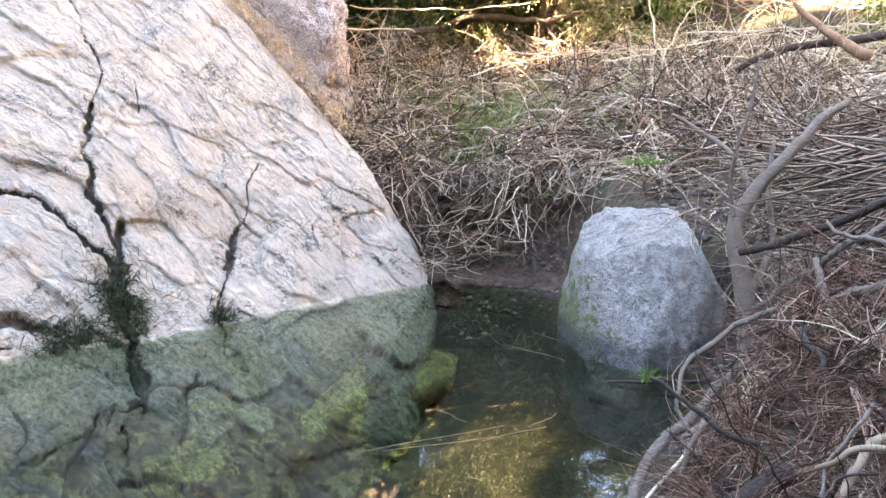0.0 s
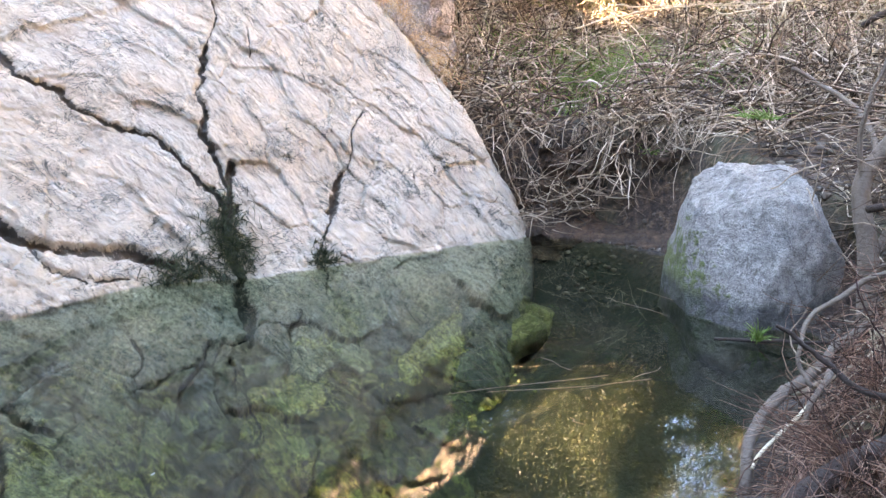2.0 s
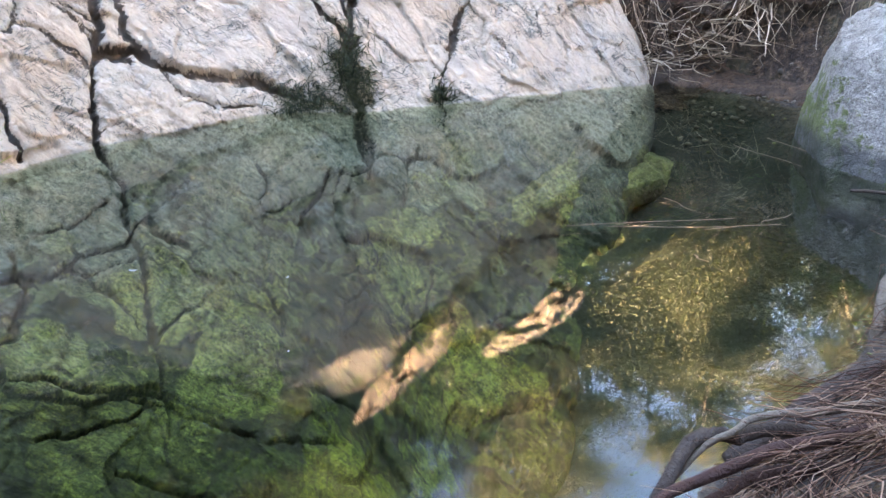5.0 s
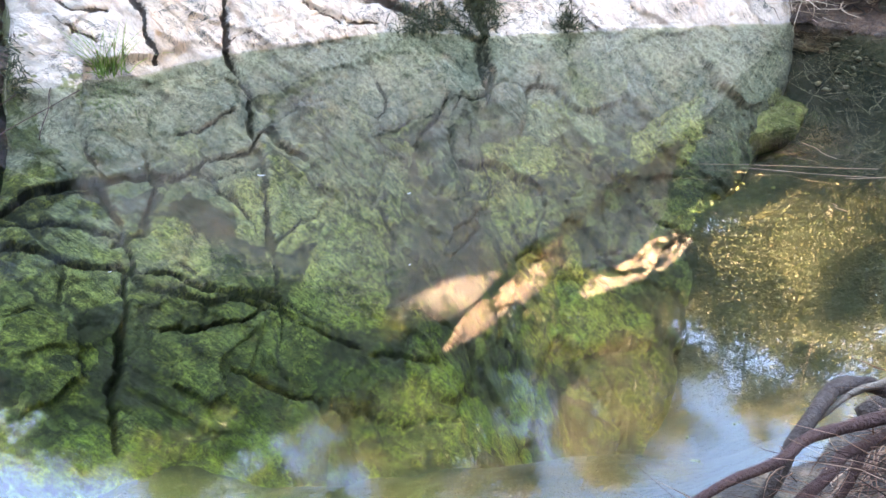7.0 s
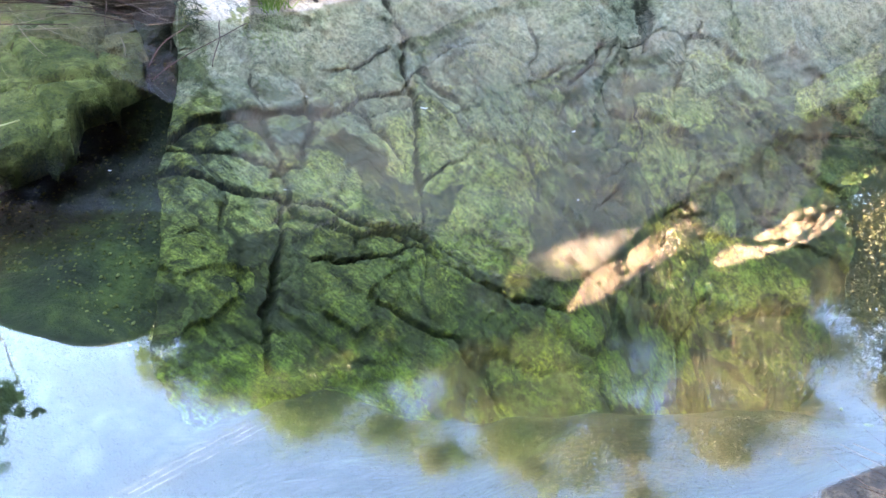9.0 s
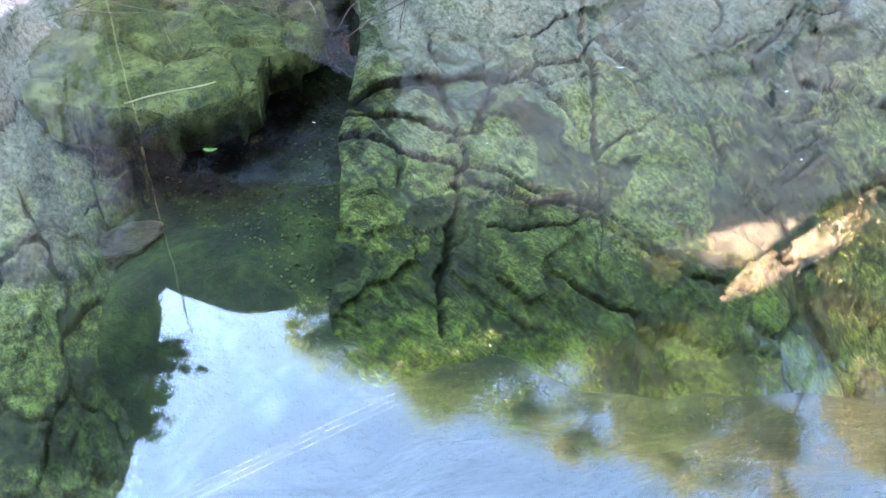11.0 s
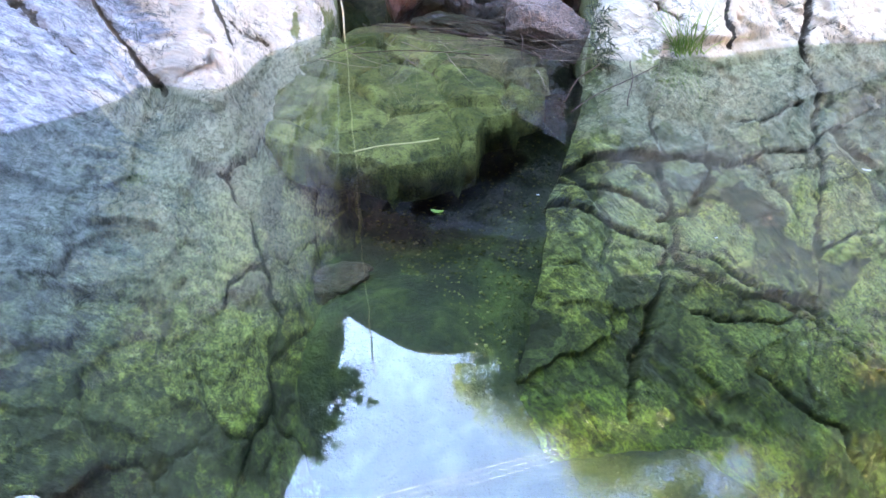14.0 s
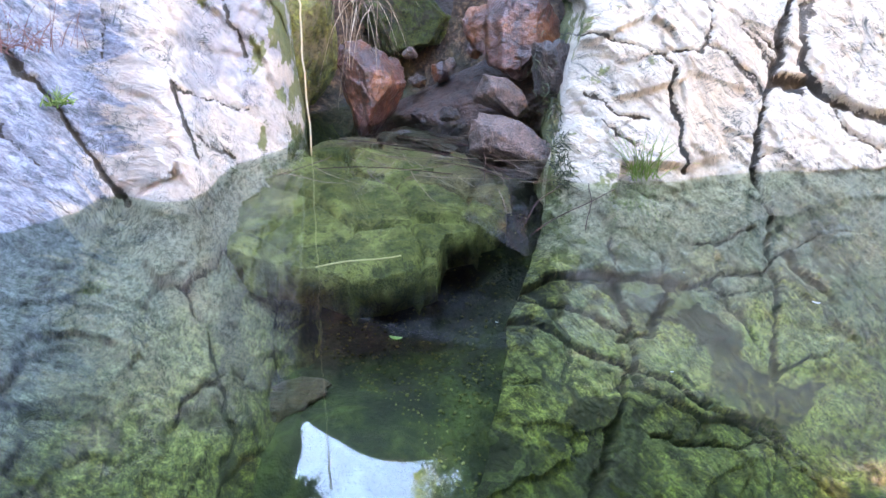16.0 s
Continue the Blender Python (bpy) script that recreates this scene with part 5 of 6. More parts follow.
limb("stick", [(0.80, 3.87, 0.01), (0.95, 3.83, 0.02), (1.28, 3.74, 0.06), (1.45, 3.7, 0.09)], 0.008, 0.010, DARKBARK, "dark stick lying on the water by the boulder")
limb("vine", [(-4.9, 1.86, 2.4), (-4.95, 1.90, 1.06), (-4.94, 1.92, 0.88), (-4.95, 1.92, 0.60), (-4.94, 1.92, 0.24), (-4.94, 1.93, -0.02)], 0.007, 0.005, STRAW, "pale dry vine hanging into the water", n=40, sides=5, bend=0.012)


def blades(name, count, centre, spread, length, mat, label, seed, out=0.35, width=0.004):
    rng = np.random.default_rng(seed)
    x = centre[0] + rng.normal(size=count) * spread
    y = centre[1] + rng.normal(size=count) * spread
    z = np.full(count, centre[2]) if len(centre) > 2 else ground_height(x, y)
    head = np.stack([rng.normal(0, out, count), rng.normal(0, out, count), np.ones(count)], -1)
    pts = wander(np.stack([x, y, z], -1), head, rng.uniform(0.5, 1.0, count) * length, 6, 0.16, 0.05, rng)
    return tagged(part(name, stems(name, pts, taper(count, 6, width * 0.6, width, rng), mat)), label, "grass", kind="stuff")


blades("grass_tuft", 60, (-3.33, 2.98, 0.02), 0.04, 0.30, GRASS, "green grass tuft growing at the water line", 41)


def edge_grass():
    """Dry grass rooted all along the arris of the outcrop, bent outwards."""
    rng = np.random.default_rng(42)
    m = 820
    s = rng.choice([1.35, 1.5, 1.62, 1.8, 1.95, 2.05, 2.2, 2.38, 2.55, 2.8, 3.1], m) + rng.normal(size=m) * 0.05
    p, _ = FACE_A.at(np.interp(s, EDGE[:, 0], EDGE[:, 1]) - 0.03 + rng.normal(size=m) * 0.05, s)
    head = np.stack([rng.normal(0.5, 0.6, m), rng.normal(-0.3, 0.5, m), rng.normal(0.3, 0.6, m)], -1)
    pts = wander(p, head, rng.uniform(0.05, 0.22, m), 7, 0.22, 0.2, rng)
    return stems("dry_grass", pts, taper(m, 7, 0.0012, 0.003, rng), OCHRE)


def drooping_grass():
    """A thick skirt of orange grass hanging from the upper edge of the outcrop."""
    rng = np.random.default_rng(44)
    m = 150
    k = rng.uniform(0, 1, m)
    start = np.stack([-1.75 + 0.8 * k, 6.95 + 0 * k, 2.42 - 0.66 * k], -1) + rng.normal(size=(m, 3)) * np.array([0.05, 0.08, 0.05])
    head = np.stack([rng.normal(0.3, 0.4, m), rng.normal(-0.3, 0.4, m), rng.normal(0.1, 0.4, m)], -1)
    pts = wander(start, head, rng.uniform(0.10, 0.30, m), 8, 0.32, 0.16, rng)
    return stems("dry_grass", pts, taper(m, 8, 0.0015, 0.004, rng), OCHRE)


tagged(part("dry_grass", drooping_grass()), "thick orange dry grass drooping from the top of the outcrop", "grass", kind="stuff")
tagged(part("dry_grass", edge_grass()), "orange dry grass along the rock's edge", "grass", kind="stuff")


def tresses(count, area, seed, rise=0.1):
    """Combed bundles of fine rootlets that share one bend."""
    rng = np.random.default_rng(seed)
    x, y = rng.uniform(area[0], area[1], count), rng.uniform(area[2], area[3], count)
    keep = shore_distance(x, y) > 0.18
    x, y = x[keep], y[keep]
    m, each, n = len(x), 18, 8
    z = ground_height(x, y) + rng.uniform(0.02, 0.13, m)
    head = np.stack([rng.normal(-0.35, 0.6, m), rng.normal(-0.4, 0.7, m), rng.normal(rise, 0.4 if rise > 0 else 0.1, m)], -1)
    core = lift(wander(np.stack([x, y, z], -1), head, rng.uniform(0.2, 0.55, m), n, 0.16, 0.32, rng), 0.03)
    core = core[shore_distance(core[..., 0], core[..., 1]).min(1) > 0.06]
    m = len(core)
    wave = rng.normal(size=(m, each, 1, 3)) * np.linspace(0.010, 0.035, n)[None, None, :, None]
    wave = wave + 0.006 * rng.normal(size=(m, each, n, 3))
    pts = (core[:, None] + wave).reshape(m * each, n, 3)
    return stems("rootlet_tresses", pts, taper(m * each, n, 0.0010, 0.0024, rng), REED)


tagged(part("rootlet_tresses", tresses(330, (0.6, 2.3, 1.0, 3.4), 7)), "combed tresses of red-brown rootlets on the bank", "roots", kind="stuff")
tagged(part("rootlet_tresses", tresses(80, (0.06, 0.6, 0.8, 1.9), 9, -0.3)), "combed tresses of red-brown rootlets on the near shore", "roots", kind="stuff")
for n, (x, y, c) in enumerate([(0.6, 7.6, 420), (1.1, 8.2, 420), (2.2, 8.0, 300), (0.1, 8.0, 420), (1.7, 7.4, 240), (2.9, 9.3, 200), (-0.2, 7.6, 300)]):
    blades("grass_tuft", int(c * 1.3), (x, y), 0.32, 0.40, GRASS, "fresh green grass among the straw", 50 + n, 0.5, 0.006)


def hanging_grass():
    rng = np.random.default_rng(71)
    m = 52
    start = np.array([-5.60, 2.72, 0.80]) + rng.normal(size=(m, 3)) * np.array([0.06, 0.09, 0.06])
    head = np.stack([rng.normal(0.7, 0.4, m), rng.normal(-0.4, 0.6, m), rng.normal(0.7, 0.5, m)], -1)
    pts = wander(start, head, rng.uniform(0.3, 0.85, m), 12, 0.30, 0.10, rng)
    return stems("dry_grass", pts, taper(m, 12, 0.0012, 0.0032, rng), ROOT, 4)


tagged(part("dry_grass", hanging_grass()), "pale dry grass hanging over the rust-red rock", "grass", kind="stuff")


def flotsam():
    """Thin twigs and straws gathered on the water in the inlet."""
    rng = np.random.default_rng(73)
    m = 64
    k = rng.uniform(0, 1, m)
    x, y = -5.1 + 1.4 * k + rng.normal(size=m) * 0.15, 2.15 + 0.4 * k + rng.normal(size=m) * 0.28
    head = np.stack([rng.normal(0.9, 0.5, m), rng.normal(-0.1, 0.5, m), rng.normal(0, 0.08, m)], -1)
    pts = wander(np.stack([x, y, np.full(m, 0.015)], -1), head, rng.uniform(0.15, 0.6, m), 7, 0.0, 0.06, rng)
    pts[..., 2] = np.clip(pts[..., 2], 0.003, 0.07)
    return stems("flotsam", pts, taper(m, 7, 0.0012, 0.003, rng), BROWN)


tagged(part("flotsam", flotsam()), "thin brown twigs and straw gathered on the inlet water", "twigs", kind="stuff")



# ---- dark weeds in the cracks at the water line ----
WEED = foliage("dark_weed", [(0.012, 0.018, 0.006), (0.03, 0.04, 0.012), (0.06, 0.07, 0.02)], 0.2)


def crack_weed(u, s, count, spread, length, seed):
    rng = np.random.default_rng(seed)
    p, n = FACE_A.at(u + rng.normal(size=count) * spread[0], s + np.abs(rng.normal(size=count)) * spread[1])
    head = n * rng.uniform(0.2, 1.0, (count, 1)) + rng.normal(size=(count, 3)) * 0.6
    pts = wander(p + n * 0.01, head, rng.uniform(0.3, 1.0, count) * length, 6, 0.18, 0.25, rng)
    return tagged(part("crack_weed", stems("crack_weed", pts, taper(count, 6, 0.002, 0.005, rng), WEED)), "dark damp weeds growing in a crack of the rock", "plants", kind="stuff")


crack_weed(2.28, -0.02, 2000, (0.07, 0.24), 0.12, 81)
crack_weed(2.55, -0.02, 800, (0.10, 0.09), 0.10, 82)
crack_weed(1.70, -0.02, 700, (0.05, 0.07), 0.11, 83)
crack_weed(4.93, -0.02, 260, (0.03, 0.30), 0.08, 84)


def loose_roots():
    """Bare roots lying over the rootlet mound."""
    rng = np.random.default_rng(121)
    for n in range(40):
        start = np.array([[rng.uniform(0.85, 2.2), rng.uniform(1.5, 3.1), 0.0]])
        start[0, 2] = ground_at(start[0, 0], start[0, 1]) + rng.uniform(0.13, 0.26)
        head = np.array([[rng.normal(-0.6, 0.5), rng.normal(-0.3, 0.5), rng.normal(0.05, 0.2)]])
        line = lift(wander(start, head, np.array([rng.uniform(0.3, 0.85)]), 7, 0.07, 0.34, rng), 0.11)[0]
        if shore_distance(line[:, 0], line[:, 1]).min() < 0.1:
            continue
        r = rng.uniform(0.006, 0.024) ** 1.15
        limb("root", [tuple(p) for p in line], r, r * 0.55, (BARK, REDROOT, ROOT, DARKBARK, REDROOT)[n % 5], "bare crooked root lying over the rootlet mound", bend=0.02, seed=30 + n, sides=8)


loose_roots()

# ---- small things on and round the water ----
def straw(name, a, b, r, mat, label, z=0.004, sag=0.0):
    k = np.linspace(0, 1, 12)[:, None]
    p = np.array([*a, z]) * (1 - k) + np.array([*b, z]) * k
    p[:, 0] += 0.012 * np.sin(k[:, 0] * 7 + a[0] * 9)
    p[:, 2] += sag * np.sin(k[:, 0] * 3.14)
    return tagged(part(name, tubes(name, [(p, np.full(12, r))], mat, 5)), label, "straw")


for a, b in [((-0.47, 3.11), (0.24, 3.38)), ((-0.28, 3.15), (0.21, 3.27)), ((0.32, 4.47), (0.64, 4.18)), ((0.53, 4.66), (0.91, 4.17)), ((0.05, 2.95), (0.10, 2.90)),
             ((-0.05, 3.55), (0.08, 3.42)), ((0.35, 3.35), (0.50, 3.50)), ((0.10, 3.22), (0.42, 3.36))]:
    straw("floating_straw", a, b, 0.0012, ROOT, "thin pale straw floating on the still water")
for a, b in [((-4.82, 2.72), (-3.89, 2.64)), ((-4.26, 2.37), (-3.78, 2.45)), ((-3.11, 1.96), (-3.30, 2.75)), ((-4.62, 1.77), (-4.05, 2.28)), ((-4.9, 2.55), (-4.1, 2.75)), ((-3.25, 2.05), (-3.55, 2.6)),
             ((-4.7, 2.35), (-3.9, 2.55)), ((-3.0, 2.2), (-3.45, 2.72)), ((-4.4, 2.8), (-3.85, 2.35)), ((-5.1, 2.2), (-4.3, 2.5))]:
    straw("floating_twig", a, b, 0.0026, REDROOT, "thin brown twig lying on the water in the inlet", 0.006, 0.02)
straw("floating_stick", (-3.95, 1.35), (-3.80, 1.75), 0.004, STRAW, "pale thin stick under the vine", -0.25)


def floating_leaf(x, y, size, turn, mat, label):
    bm = bmesh.new()
    ring = [bm.verts.new((size * math.cos(a), size * 0.45 * math.sin(a), 0.12 * size * math.cos(2 * a))) for a in np.linspace(0, 2 * math.pi, 10, endpoint=False)]
    mid = bm.verts.new((0, 0, -0.05 * size))
    for p, q in zip(ring, ring[1:] + ring[:1]):
        bm.faces.new((mid, p, q))
    bmesh.ops.solidify(bm, geom=bm.faces[:], thickness=0.002)
    me = bpy.data.meshes.new("leaf")
    bm.to_mesh(me)
    bm.free()
    me.materials.append(mat)
    tagged(part("fallen_leaf", me, None, label, pose(x, y, 0.006, 0, 0, turn)), category="leaf", group="floating leaves")


WHITE = plain_rock("bleached_leaf", (0.55, 0.54, 0.5), (0.75, 0.74, 0.7), 20.0, 0.7)
for x, y, s, a in [(-1.99, 2.28, 0.016, 20), (-1.41, 2.37, 0.010, 70), (-2.45, 2.14, 0.006, 10), (-2.02, 1.49, 0.006, 50), (-2.6, 1.3, 0.007, 30), (-1.2, 1.9, 0.006, 80)]:
    floating_leaf(x, y, s, a, WHITE, "small bleached leaf floating on the pool")
floating_leaf(-2.73, 0.97, 0.024, 35, GRASS, "green leaf floating on the pool")

# plants on the rocks and the bank
p0, n0 = FACE_C.at(np.array([3.60]), np.array([0.85]))
blades("dry_shrub", 90, tuple(p0[0]), 0.12, 0.28, fibre("red_twigs", [(0.12, 0.05, 0.04), (0.24, 0.12, 0.10)]), "leafless reddish twiggy plant on the rock wall", 91, 0.8, 0.003)
p0, n0 = FACE_C.at(np.array([3.76]), np.array([0.55]))
blades("small_plant", 60, tuple(p0[0]), 0.03, 0.10, GRASS, "small bright green plant in a crack of the wall", 92, 0.9, 0.006)
blades("fern", 70, (0.78, 5.98, 0.62), 0.05, 0.22, GRASS, "green fern hanging from the bank", 93, 0.9, 0.006)
blades("sprout", 40, (1.0, 3.82, 0.03), 0.02, 0.11, GRASS, "green sprout growing from a stick on the water", 94, 0.7, 0.005)
blades("small_plant", 50, (1.22, 4.95, 0.98), 0.05, 0.12, GRASS, "green seedling among the dead roots", 95, 0.9, 0.007)
boulder((-2.14, -0.50, 0.0), (0.10, 0.09, 0.06), (0, 0, 70), 62, GRANITE, 0.8, 0.12, 4, "stone", "pale stone at the near shore")

# branches and straws on the upper bank
limb("branch", [(-0.78, 8.57, 1.86), (-0.15, 8.8, 1.95), (0.42, 9.0, 2.1), (1.1, 8.95, 2.03), (1.75, 9.05, 2.18), (2.1, 9.1, 2.2)], 0.035, 0.022, BARK, "long grey fallen branch on the upper bank", bend=0.05)
for n, knots in enumerate([[(-1.19, 7.11, 1.9), (-0.73, 7.36, 1.9), (-0.25, 7.6, 1.9)], [(-0.9, 8.15, 2.15), (0.2, 8.4, 2.12), (0.9, 8.55, 2.2)], [(2.1, 7.5, 1.82), (3.1, 6.95, 1.85), (3.8, 6.35, 1.9)],
                           [(0.59, 7.98, 1.68), (1.26, 7.9, 1.7), (1.7, 7.8, 1.7)], [(1.77, 6.57, 1.46), (1.67, 6.7, 1.9), (1.6, 6.82, 2.3)], [(1.7, 6.58, 1.54), (1.93, 6.62, 1.95), (2.2, 6.64, 2.2)],
                           [(1.4, 7.2, 1.6), (2.3, 7.3, 1.75), (3.2, 7.1, 1.85)], [(0.2, 7.3, 1.5), (1.0, 7.6, 1.65), (1.9, 7.5, 1.7)]]):
    limb("dry_stem", knots, 0.007, 0.005, STRAW, "long pale dry stem across the bank", bend=0.03, seed=n)
limb("root", [(1.5, 5.4, 1.25), (1.63, 5.36, 1.17), (1.72, 4.9, 1.05), (1.75, 4.6, 0.85), (1.7, 4.4, 0.6)], 0.014, 0.02, BARK, "grey root arching over the gravel")
for n, (a, r, mat) in enumerate([(((1.35, 3.2, 0.55), (1.62, 2.87, 0.80), (1.72, 2.83, 0.88), (1.9, 2.8, 1.0)), 0.02, BARK), (((1.3, 3.35, 0.5), (1.47, 3.18, 0.75), (1.55, 3.12, 0.86), (1.75, 3.1, 1.0)), 0.016, BARK),
                                  (((0.95, 2.3, 0.1), (1.15, 2.5, 0.32), (1.5, 2.6, 0.55), (1.9, 2.5, 0.75)), 0.03, DARKBARK), (((0.6, 2.1, 0.05), (0.85, 2.35, 0.22), (1.2, 2.4, 0.4), (1.6, 2.2, 0.55)), 0.022, REDROOT),
                                  (((0.35, 1.75, 0.05), (0.6, 1.75, 0.25), (0.9, 1.7, 0.4), (1.3, 1.6, 0.5)), 0.02, REDROOT), (((0.9, 2.9, 0.15), (1.2, 2.85, 0.38), (1.5, 2.75, 0.6), (1.8, 2.7, 0.8)), 0.012, ROOT)]):
    limb("root", list(a), r * 0.8, r, mat, "bare root in the tangle on the bank", bend=0.03, seed=10 + n)


def fan(centre, count, seed):
    """Pale split fibres spraying from a broken root."""
    rng = np.random.default_rng(seed)
    head = np.stack([rng.normal(0.8, 0.6, count), rng.normal(-0.4, 0.6, count), rng.normal(0.2, 0.5, count)], -1)
    pts = wander(np.tile(centre, (count, 1)) + rng.normal(size=(count, 3)) * 0.02, head, rng.uniform(0.12, 0.4, count), 8, 0.15, 0.2, rng)
    return tagged(part("split_fibres", stems("split_fibres", pts, taper(count, 8, 0.002, 0.004, rng), STRAW)), "pale split fibres of a broken root", "root", kind="stuff")


fan((1.14, 2.85, 0.42), 70, 101)
fan((1.05, 2.45, 0.30), 40, 102)
fan((1.45, 2.65, 0.62), 50, 103)


OLIVE = foliage("olive_leaves", [(0.09, 0.13, 0.03), (0.20, 0.23, 0.06), (0.38, 0.35, 0.14)])


def crown_leaves(name, centres, radius, count, size, mat, rng, flat=0.7):
    """Small pointed leaves in loose sprays round the twig ends, of uneven fullness."""
    centres = np.asarray(centres)
    full = rng.uniform(0.2, 1.0, len(centres))
    pick = rng.choice(len(centres), count, p=full / full.sum())
    wide = rng.uniform(0.5, 1.2, (len(centres), 1))
    p = centres[pick] + rng.normal(size=(count, 3)) * radius * wide[pick] * np.array([1, 1, flat]) * 0.55
    a = rng.normal(size=(count, 3))
    a /= np.linalg.norm(a, axis=1, keepdims=True)
    b = np.cross(a, rng.normal(size=(count, 3)))
    b /= np.linalg.norm(b, axis=1, keepdims=True)
    k = size * rng.uniform(0.6, 1.3, (count, 1))
    v = np.stack([p - a * k, p + a * k * 0.7 + b * k * 0.55, p + a * k - b * k * 0.35], 1).reshape(-1, 3)
    q = np.arange(count * 3)
    me = bpy.data.meshes.new(name)
    me.vertices.add(count * 3)
    me.vertices.foreach_set("co", v.reshape(-1).astype(np.float32))
    me.loops.add(count * 3)
    me.loops.foreach_set("vertex_index", q.astype(np.int32))
    me.polygons.add(count)
    me.polygons.foreach_set("loop_start", (q[::3]).astype(np.int32))
    me.update(calc_edges=True)
    me.materials.append(mat)
    return me


def tree(x, y, z, height, spread, lean, bark, leaf, seed, leaves=3500, size=0.05, trunk=0.06, bare=0.15, label="", name="tree"):
    """Two or three crooked stems with limbs and twigs, and leaves in clumps round the twig ends."""
    rng = np.random.default_rng(seed)
    root = tagged(new(name), label, name)
    root.location = (x, y, z)
    n, tips = 12, []
    k = np.linspace(0, 1, n)
    for stem_no in range(3):
        lines = []
        top = height * (1.0, 0.8, 0.65)[stem_no]
        off = rng.normal(size=2) * 0.35 * spread * (stem_no > 0)
        w = rng.uniform(0, 6.28, 4)
        stem = np.stack([(lean[0] + off[0]) * k + 0.16 * np.sin(k * 6 + w[0]) * k, (lean[1] + off[1]) * k + 0.16 * np.cos(k * 5 + w[1]) * k, top * k - 0.3 * (1 - k)], -1)
        girth = trunk * (1.0, 0.75, 0.6)[stem_no] * (1 - 0.85 * k)
        for _ in range(9):
            h = rng.uniform(bare, 0.97)
            o = np.array([np.interp(h, k, stem[:, m]) for m in range(3)])
            yaw = rng.uniform(0, 6.28)
            ln = spread * (1.1 - 0.6 * h) * rng.uniform(0.5, 1.15)
            d = np.array([math.cos(yaw), math.sin(yaw), rng.uniform(0.0, 0.8)])
            t2 = np.linspace(0, 1, 7)
            limb_line = o + t2[:, None] * d * ln + np.stack([0.08 * np.sin(t2 * 6 + yaw), 0.08 * np.cos(t2 * 5), 0.1 * t2 * t2 * ln], -1)
            lines.append((limb_line, trunk * 0.35 * (1 - 0.85 * t2)))
            for m in (3, 4, 5, 6):
                tip = limb_line[m] + rng.normal(size=3) * 0.2 * spread
                lines.append((np.linspace(limb_line[m - 1], tip, 3), np.linspace(trunk * 0.12, 0.004, 3)))
                tips += [limb_line[m], tip]
        stalk = part("trunk", tubes("trunk", [(stem, girth)], bark, 7), root)
        tagged(part("branches", tubes("branches", lines, bark, 4), stalk), kind="stuff")
    part("crown", crown_leaves("crown", tips, 0.215 * spread, leaves, size, leaf, rng), root)
    return root


TREES = [
    # x, y, leaning, height, spread, leaf, leaves
    (-3.4, 9.8, (0.5, -0.4), 6.2, 1.5, OLIVE, 34000),
    (-1.6, 9.4, (0.3, -0.5), 5.0, 1.5, GOLD, 36000),
    (0.3, 9.9, (0.2, -0.5), 3.8, 1.5, GOLD, 26000),
    (1.9, 10.2, (-0.3, -0.3), 3.8, 1.5, GOLD, 26000),
    (3.6, 10.8, (-0.3, -0.3), 3.9, 1.7, GOLD, 23000),
    (-0.6, 12.0, (0.2, -0.5), 4.0, 1.8, GOLD, 26000),
    (-4.6, 8.6, (0.2, -0.6), 4.7, 1.5, GREEN, 37000),
    (-5.7, 7.6, (0.4, -0.5), 3.3, 1.4, GREEN, 40000),
    (-6.7, 6.7, (0.3, -0.3), 1.9, 1.1, GREEN, 29000),
    (-7.1, 5.9, (0.3, -0.3), 1.7, 0.9, GREEN, 24000),
    (-7.6, 5.4, (0.2, -0.2), 1.8, 1.0, GREEN, 24000),
    (-6.4, 6.6, (0.3, -0.4), 2.2, 1.1, OLIVE, 24000),
    (-5.2, 8.3, (0.3, -0.5), 4.4, 1.5, OLIVE, 37000),
    (-4.0, 9.0, (0.3, -0.5), 5.2, 1.5, OLIVE, 34000),
    (-6.2, 7.6, (0.4, -0.5), 3.2, 1.3, OLIVE, 31000),
    (-2.6, 10.2, (0.3, -0.5), 6.2, 1.6, GOLD, 34000),
    (1.0, 9.3, (0.2, -0.5), 3.5, 1.3, GOLD, 23000),
    (5.4, 12.0, (-0.3, 0.2), 5.0, 2.2, GREEN, 17000),
    (7.4, 10.5, (-0.3, 0.2), 5.0, 2.2, GREEN, 14000),
]
for n, (x, y, lean, h, sp, leaf, count) in enumerate(TREES):
    tree(x, y, ground_at(x, y), h * 1.12, sp, lean, BARK, leaf, 20 + n, int(count * (1.9 if -6 < x < 2 else 1.1)), 0.027,
         label="slender tree with sunlit yellow-green autumn leaves" if leaf != GREEN else "dense green-leaved tree on the slope above the pool")
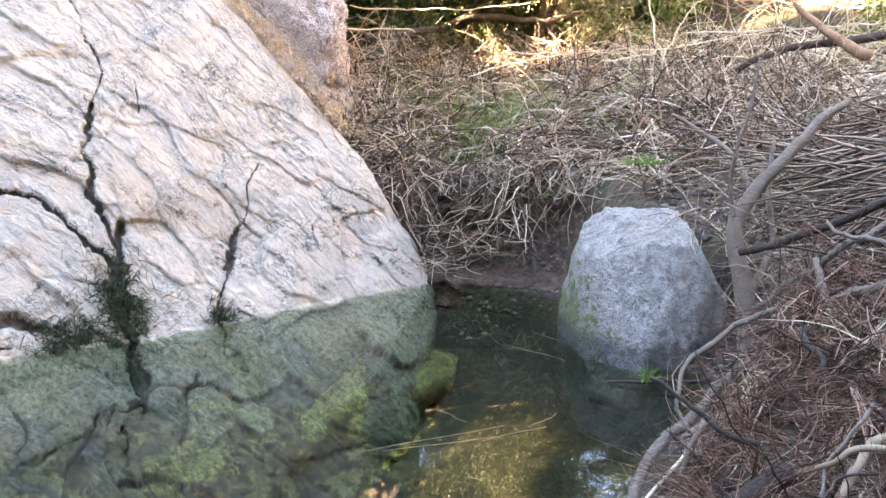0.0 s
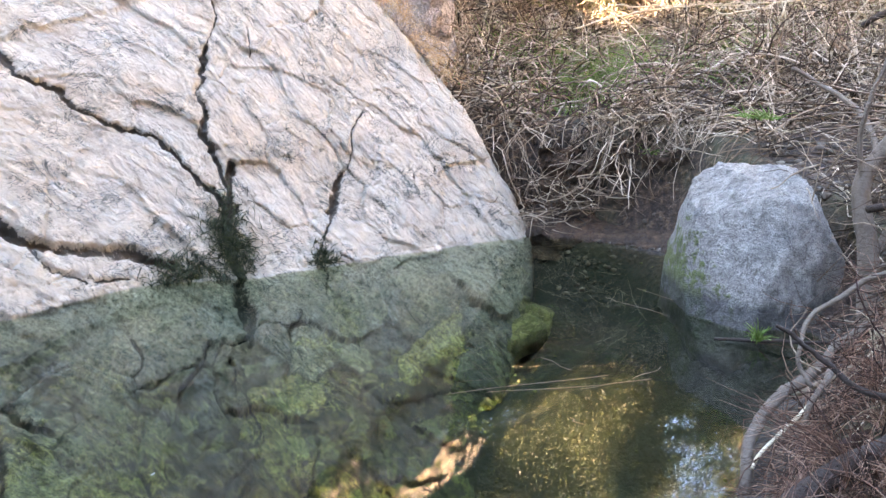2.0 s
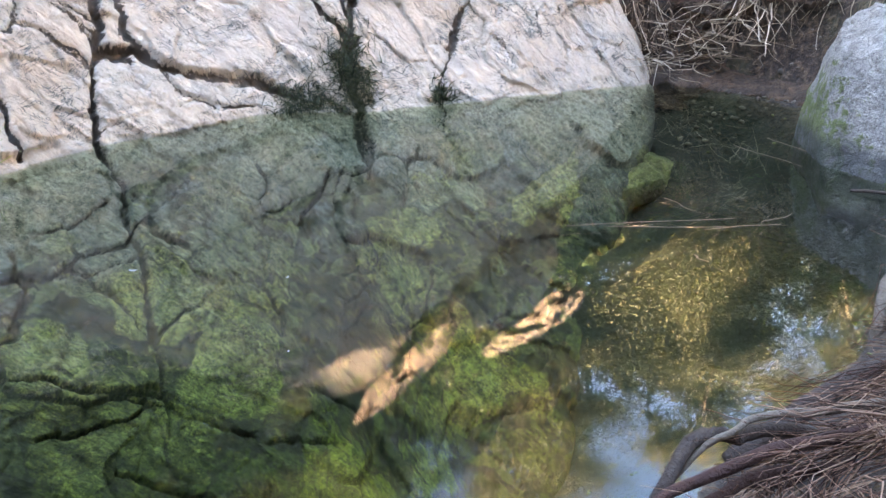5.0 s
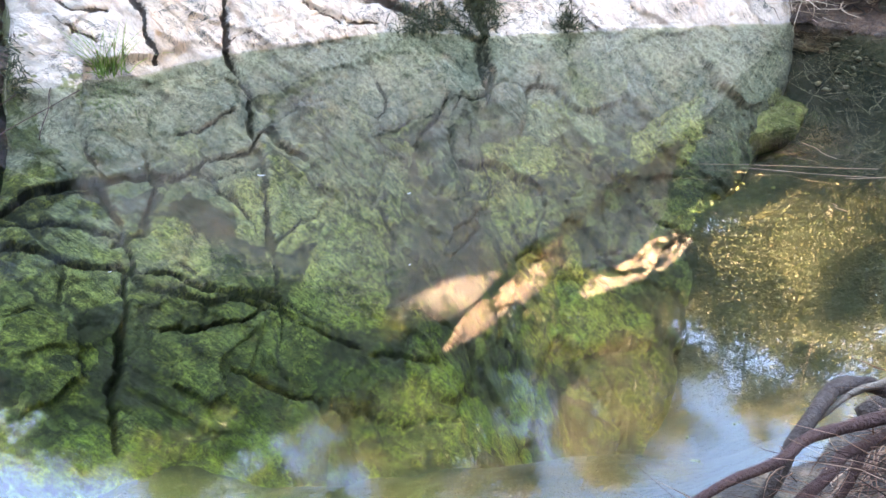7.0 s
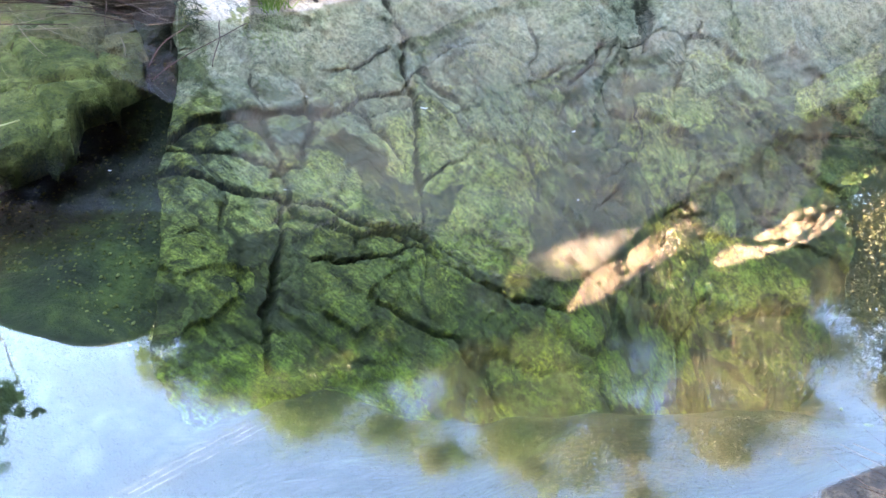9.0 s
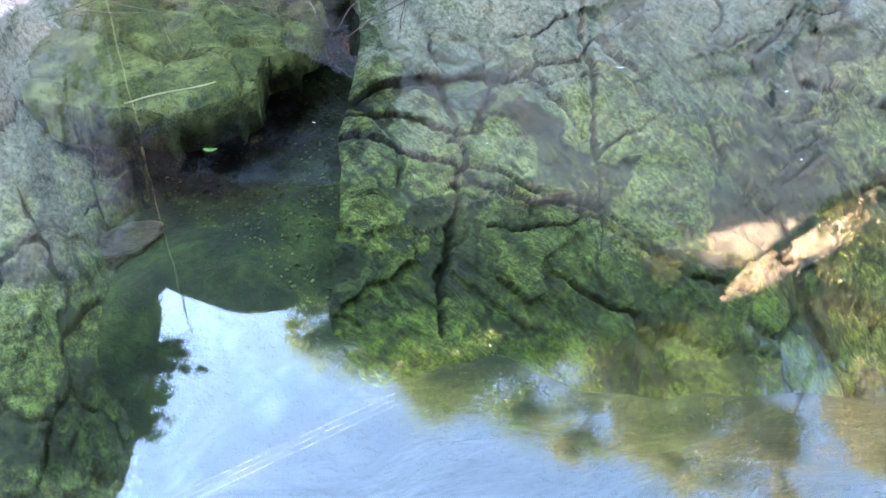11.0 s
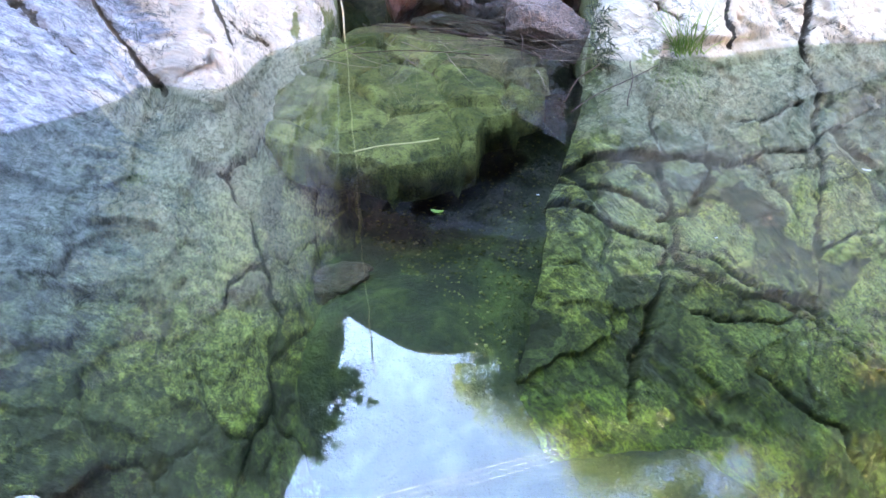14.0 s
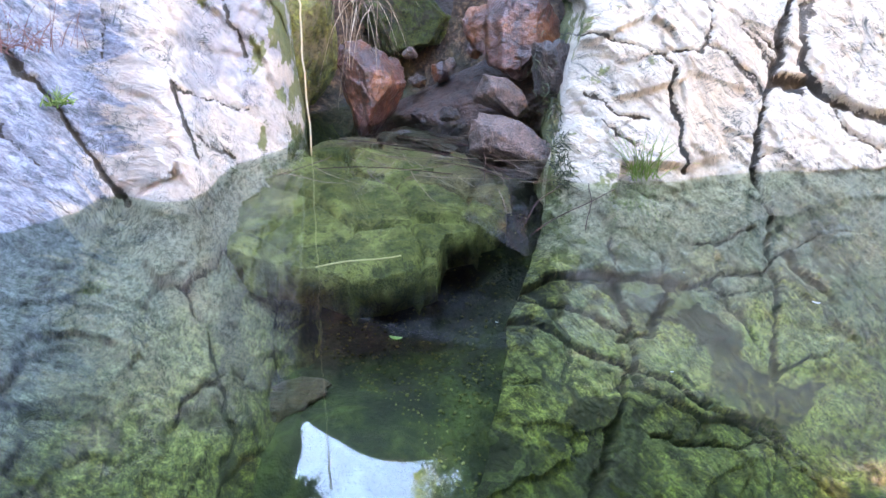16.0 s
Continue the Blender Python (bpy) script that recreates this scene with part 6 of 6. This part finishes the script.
# shrubs that clothe the slope and hang over the edges
SHRUBS = [(-0.8, 9.3, 0.8, GREEN), (0.5, 10.0, 0.9, GREEN), (1.5, 10.3, 0.9, GREEN), (2.5, 10.5, 0.9, GREEN), (-0.2, 9.7, 0.8, OLIVE), (0.6, 11.6, 1.5, GOLD), (2.4, 11.8, 1.6, GREEN), (4.2, 11.4, 1.6, GREEN), (6.0, 10.2, 1.6, GREEN), (-2.4, 8.9, 1.2, GOLD),
          (-1.9, 12.4, 1.6, GOLD), (1.4, 13.4, 1.8, GOLD), (3.4, 13.6, 1.8, GREEN), (5.0, 8.2, 1.3, GREEN), (-4.2, 7.9, 0.9, GREEN), (-5.3, 6.5, 1.1, GREEN), (-6.4, 5.6, 1.0, GREEN),
          (-2.6, 7.6, 1.0, OLIVE), (-3.3, 7.7, 1.2, GREEN), (-3.9, 7.3, 1.1, OLIVE), (-4.6, 6.8, 1.1, GREEN), (-3.0, 8.5, 1.3, GREEN), (-1.9, 8.2, 1.0, OLIVE), (-5.8, 5.9, 1.0, GREEN), (-6.1, 5.2, 0.9, GREEN)]
for n, (x, y, s, leaf) in enumerate(SHRUBS):
    tree(x, y, ground_at(x, y), 1.3 * s, 1.0 * s, (0, -0.3), DARKBARK, leaf, 60 + n, 11000 if y < 11 else 4000, 0.038, 0.03, 0.05, "leafy bush growing on the slope", "shrub")
# bushes that cling to the edge of the rock wall
for n, (x, y, z, s) in enumerate([(-6.85, 2.15, 2.75, 0.30), (-6.8, 2.2, 3.2, 0.34), (-6.8, 2.22, 3.75, 0.34), (-6.85, 2.05, 4.05, 0.32), (-6.95, 1.75, 4.4, 0.32), (-7.05, 1.45, 4.7, 0.22)]):
    tree(x, y, z - 0.2, 0.45, s, (0.05, 0.1), DARKBARK, GREEN, 90 + n, 7000, 0.026, 0.012, 0.05, "dark bush clinging to the edge of the rock wall", "shrub")


# ---- overhead wires across the gap ----
# white and translucent, so sunlight seems to catch the wires' undersides
PALEWIRE = foliage("sunlit_tone_cable", [(0.9, 0.9, 0.9), (0.95, 0.95, 0.95)], 0.6)
wires = tagged(new("power_line"), "three pale overhead wires crossing the sky", "cable")
for n in range(3):
    k = np.linspace(-1, 1, 60)
    line = np.stack([-22.0 + 14.5 * k + 1.1 * n, 13.2 + 43 * k, 24.0 - 0.75 * n + 1.5 * k * k], -1)
    part("wire", tubes("wire", [(line, np.full(60, 0.016))], PALEWIRE, 5), wires)
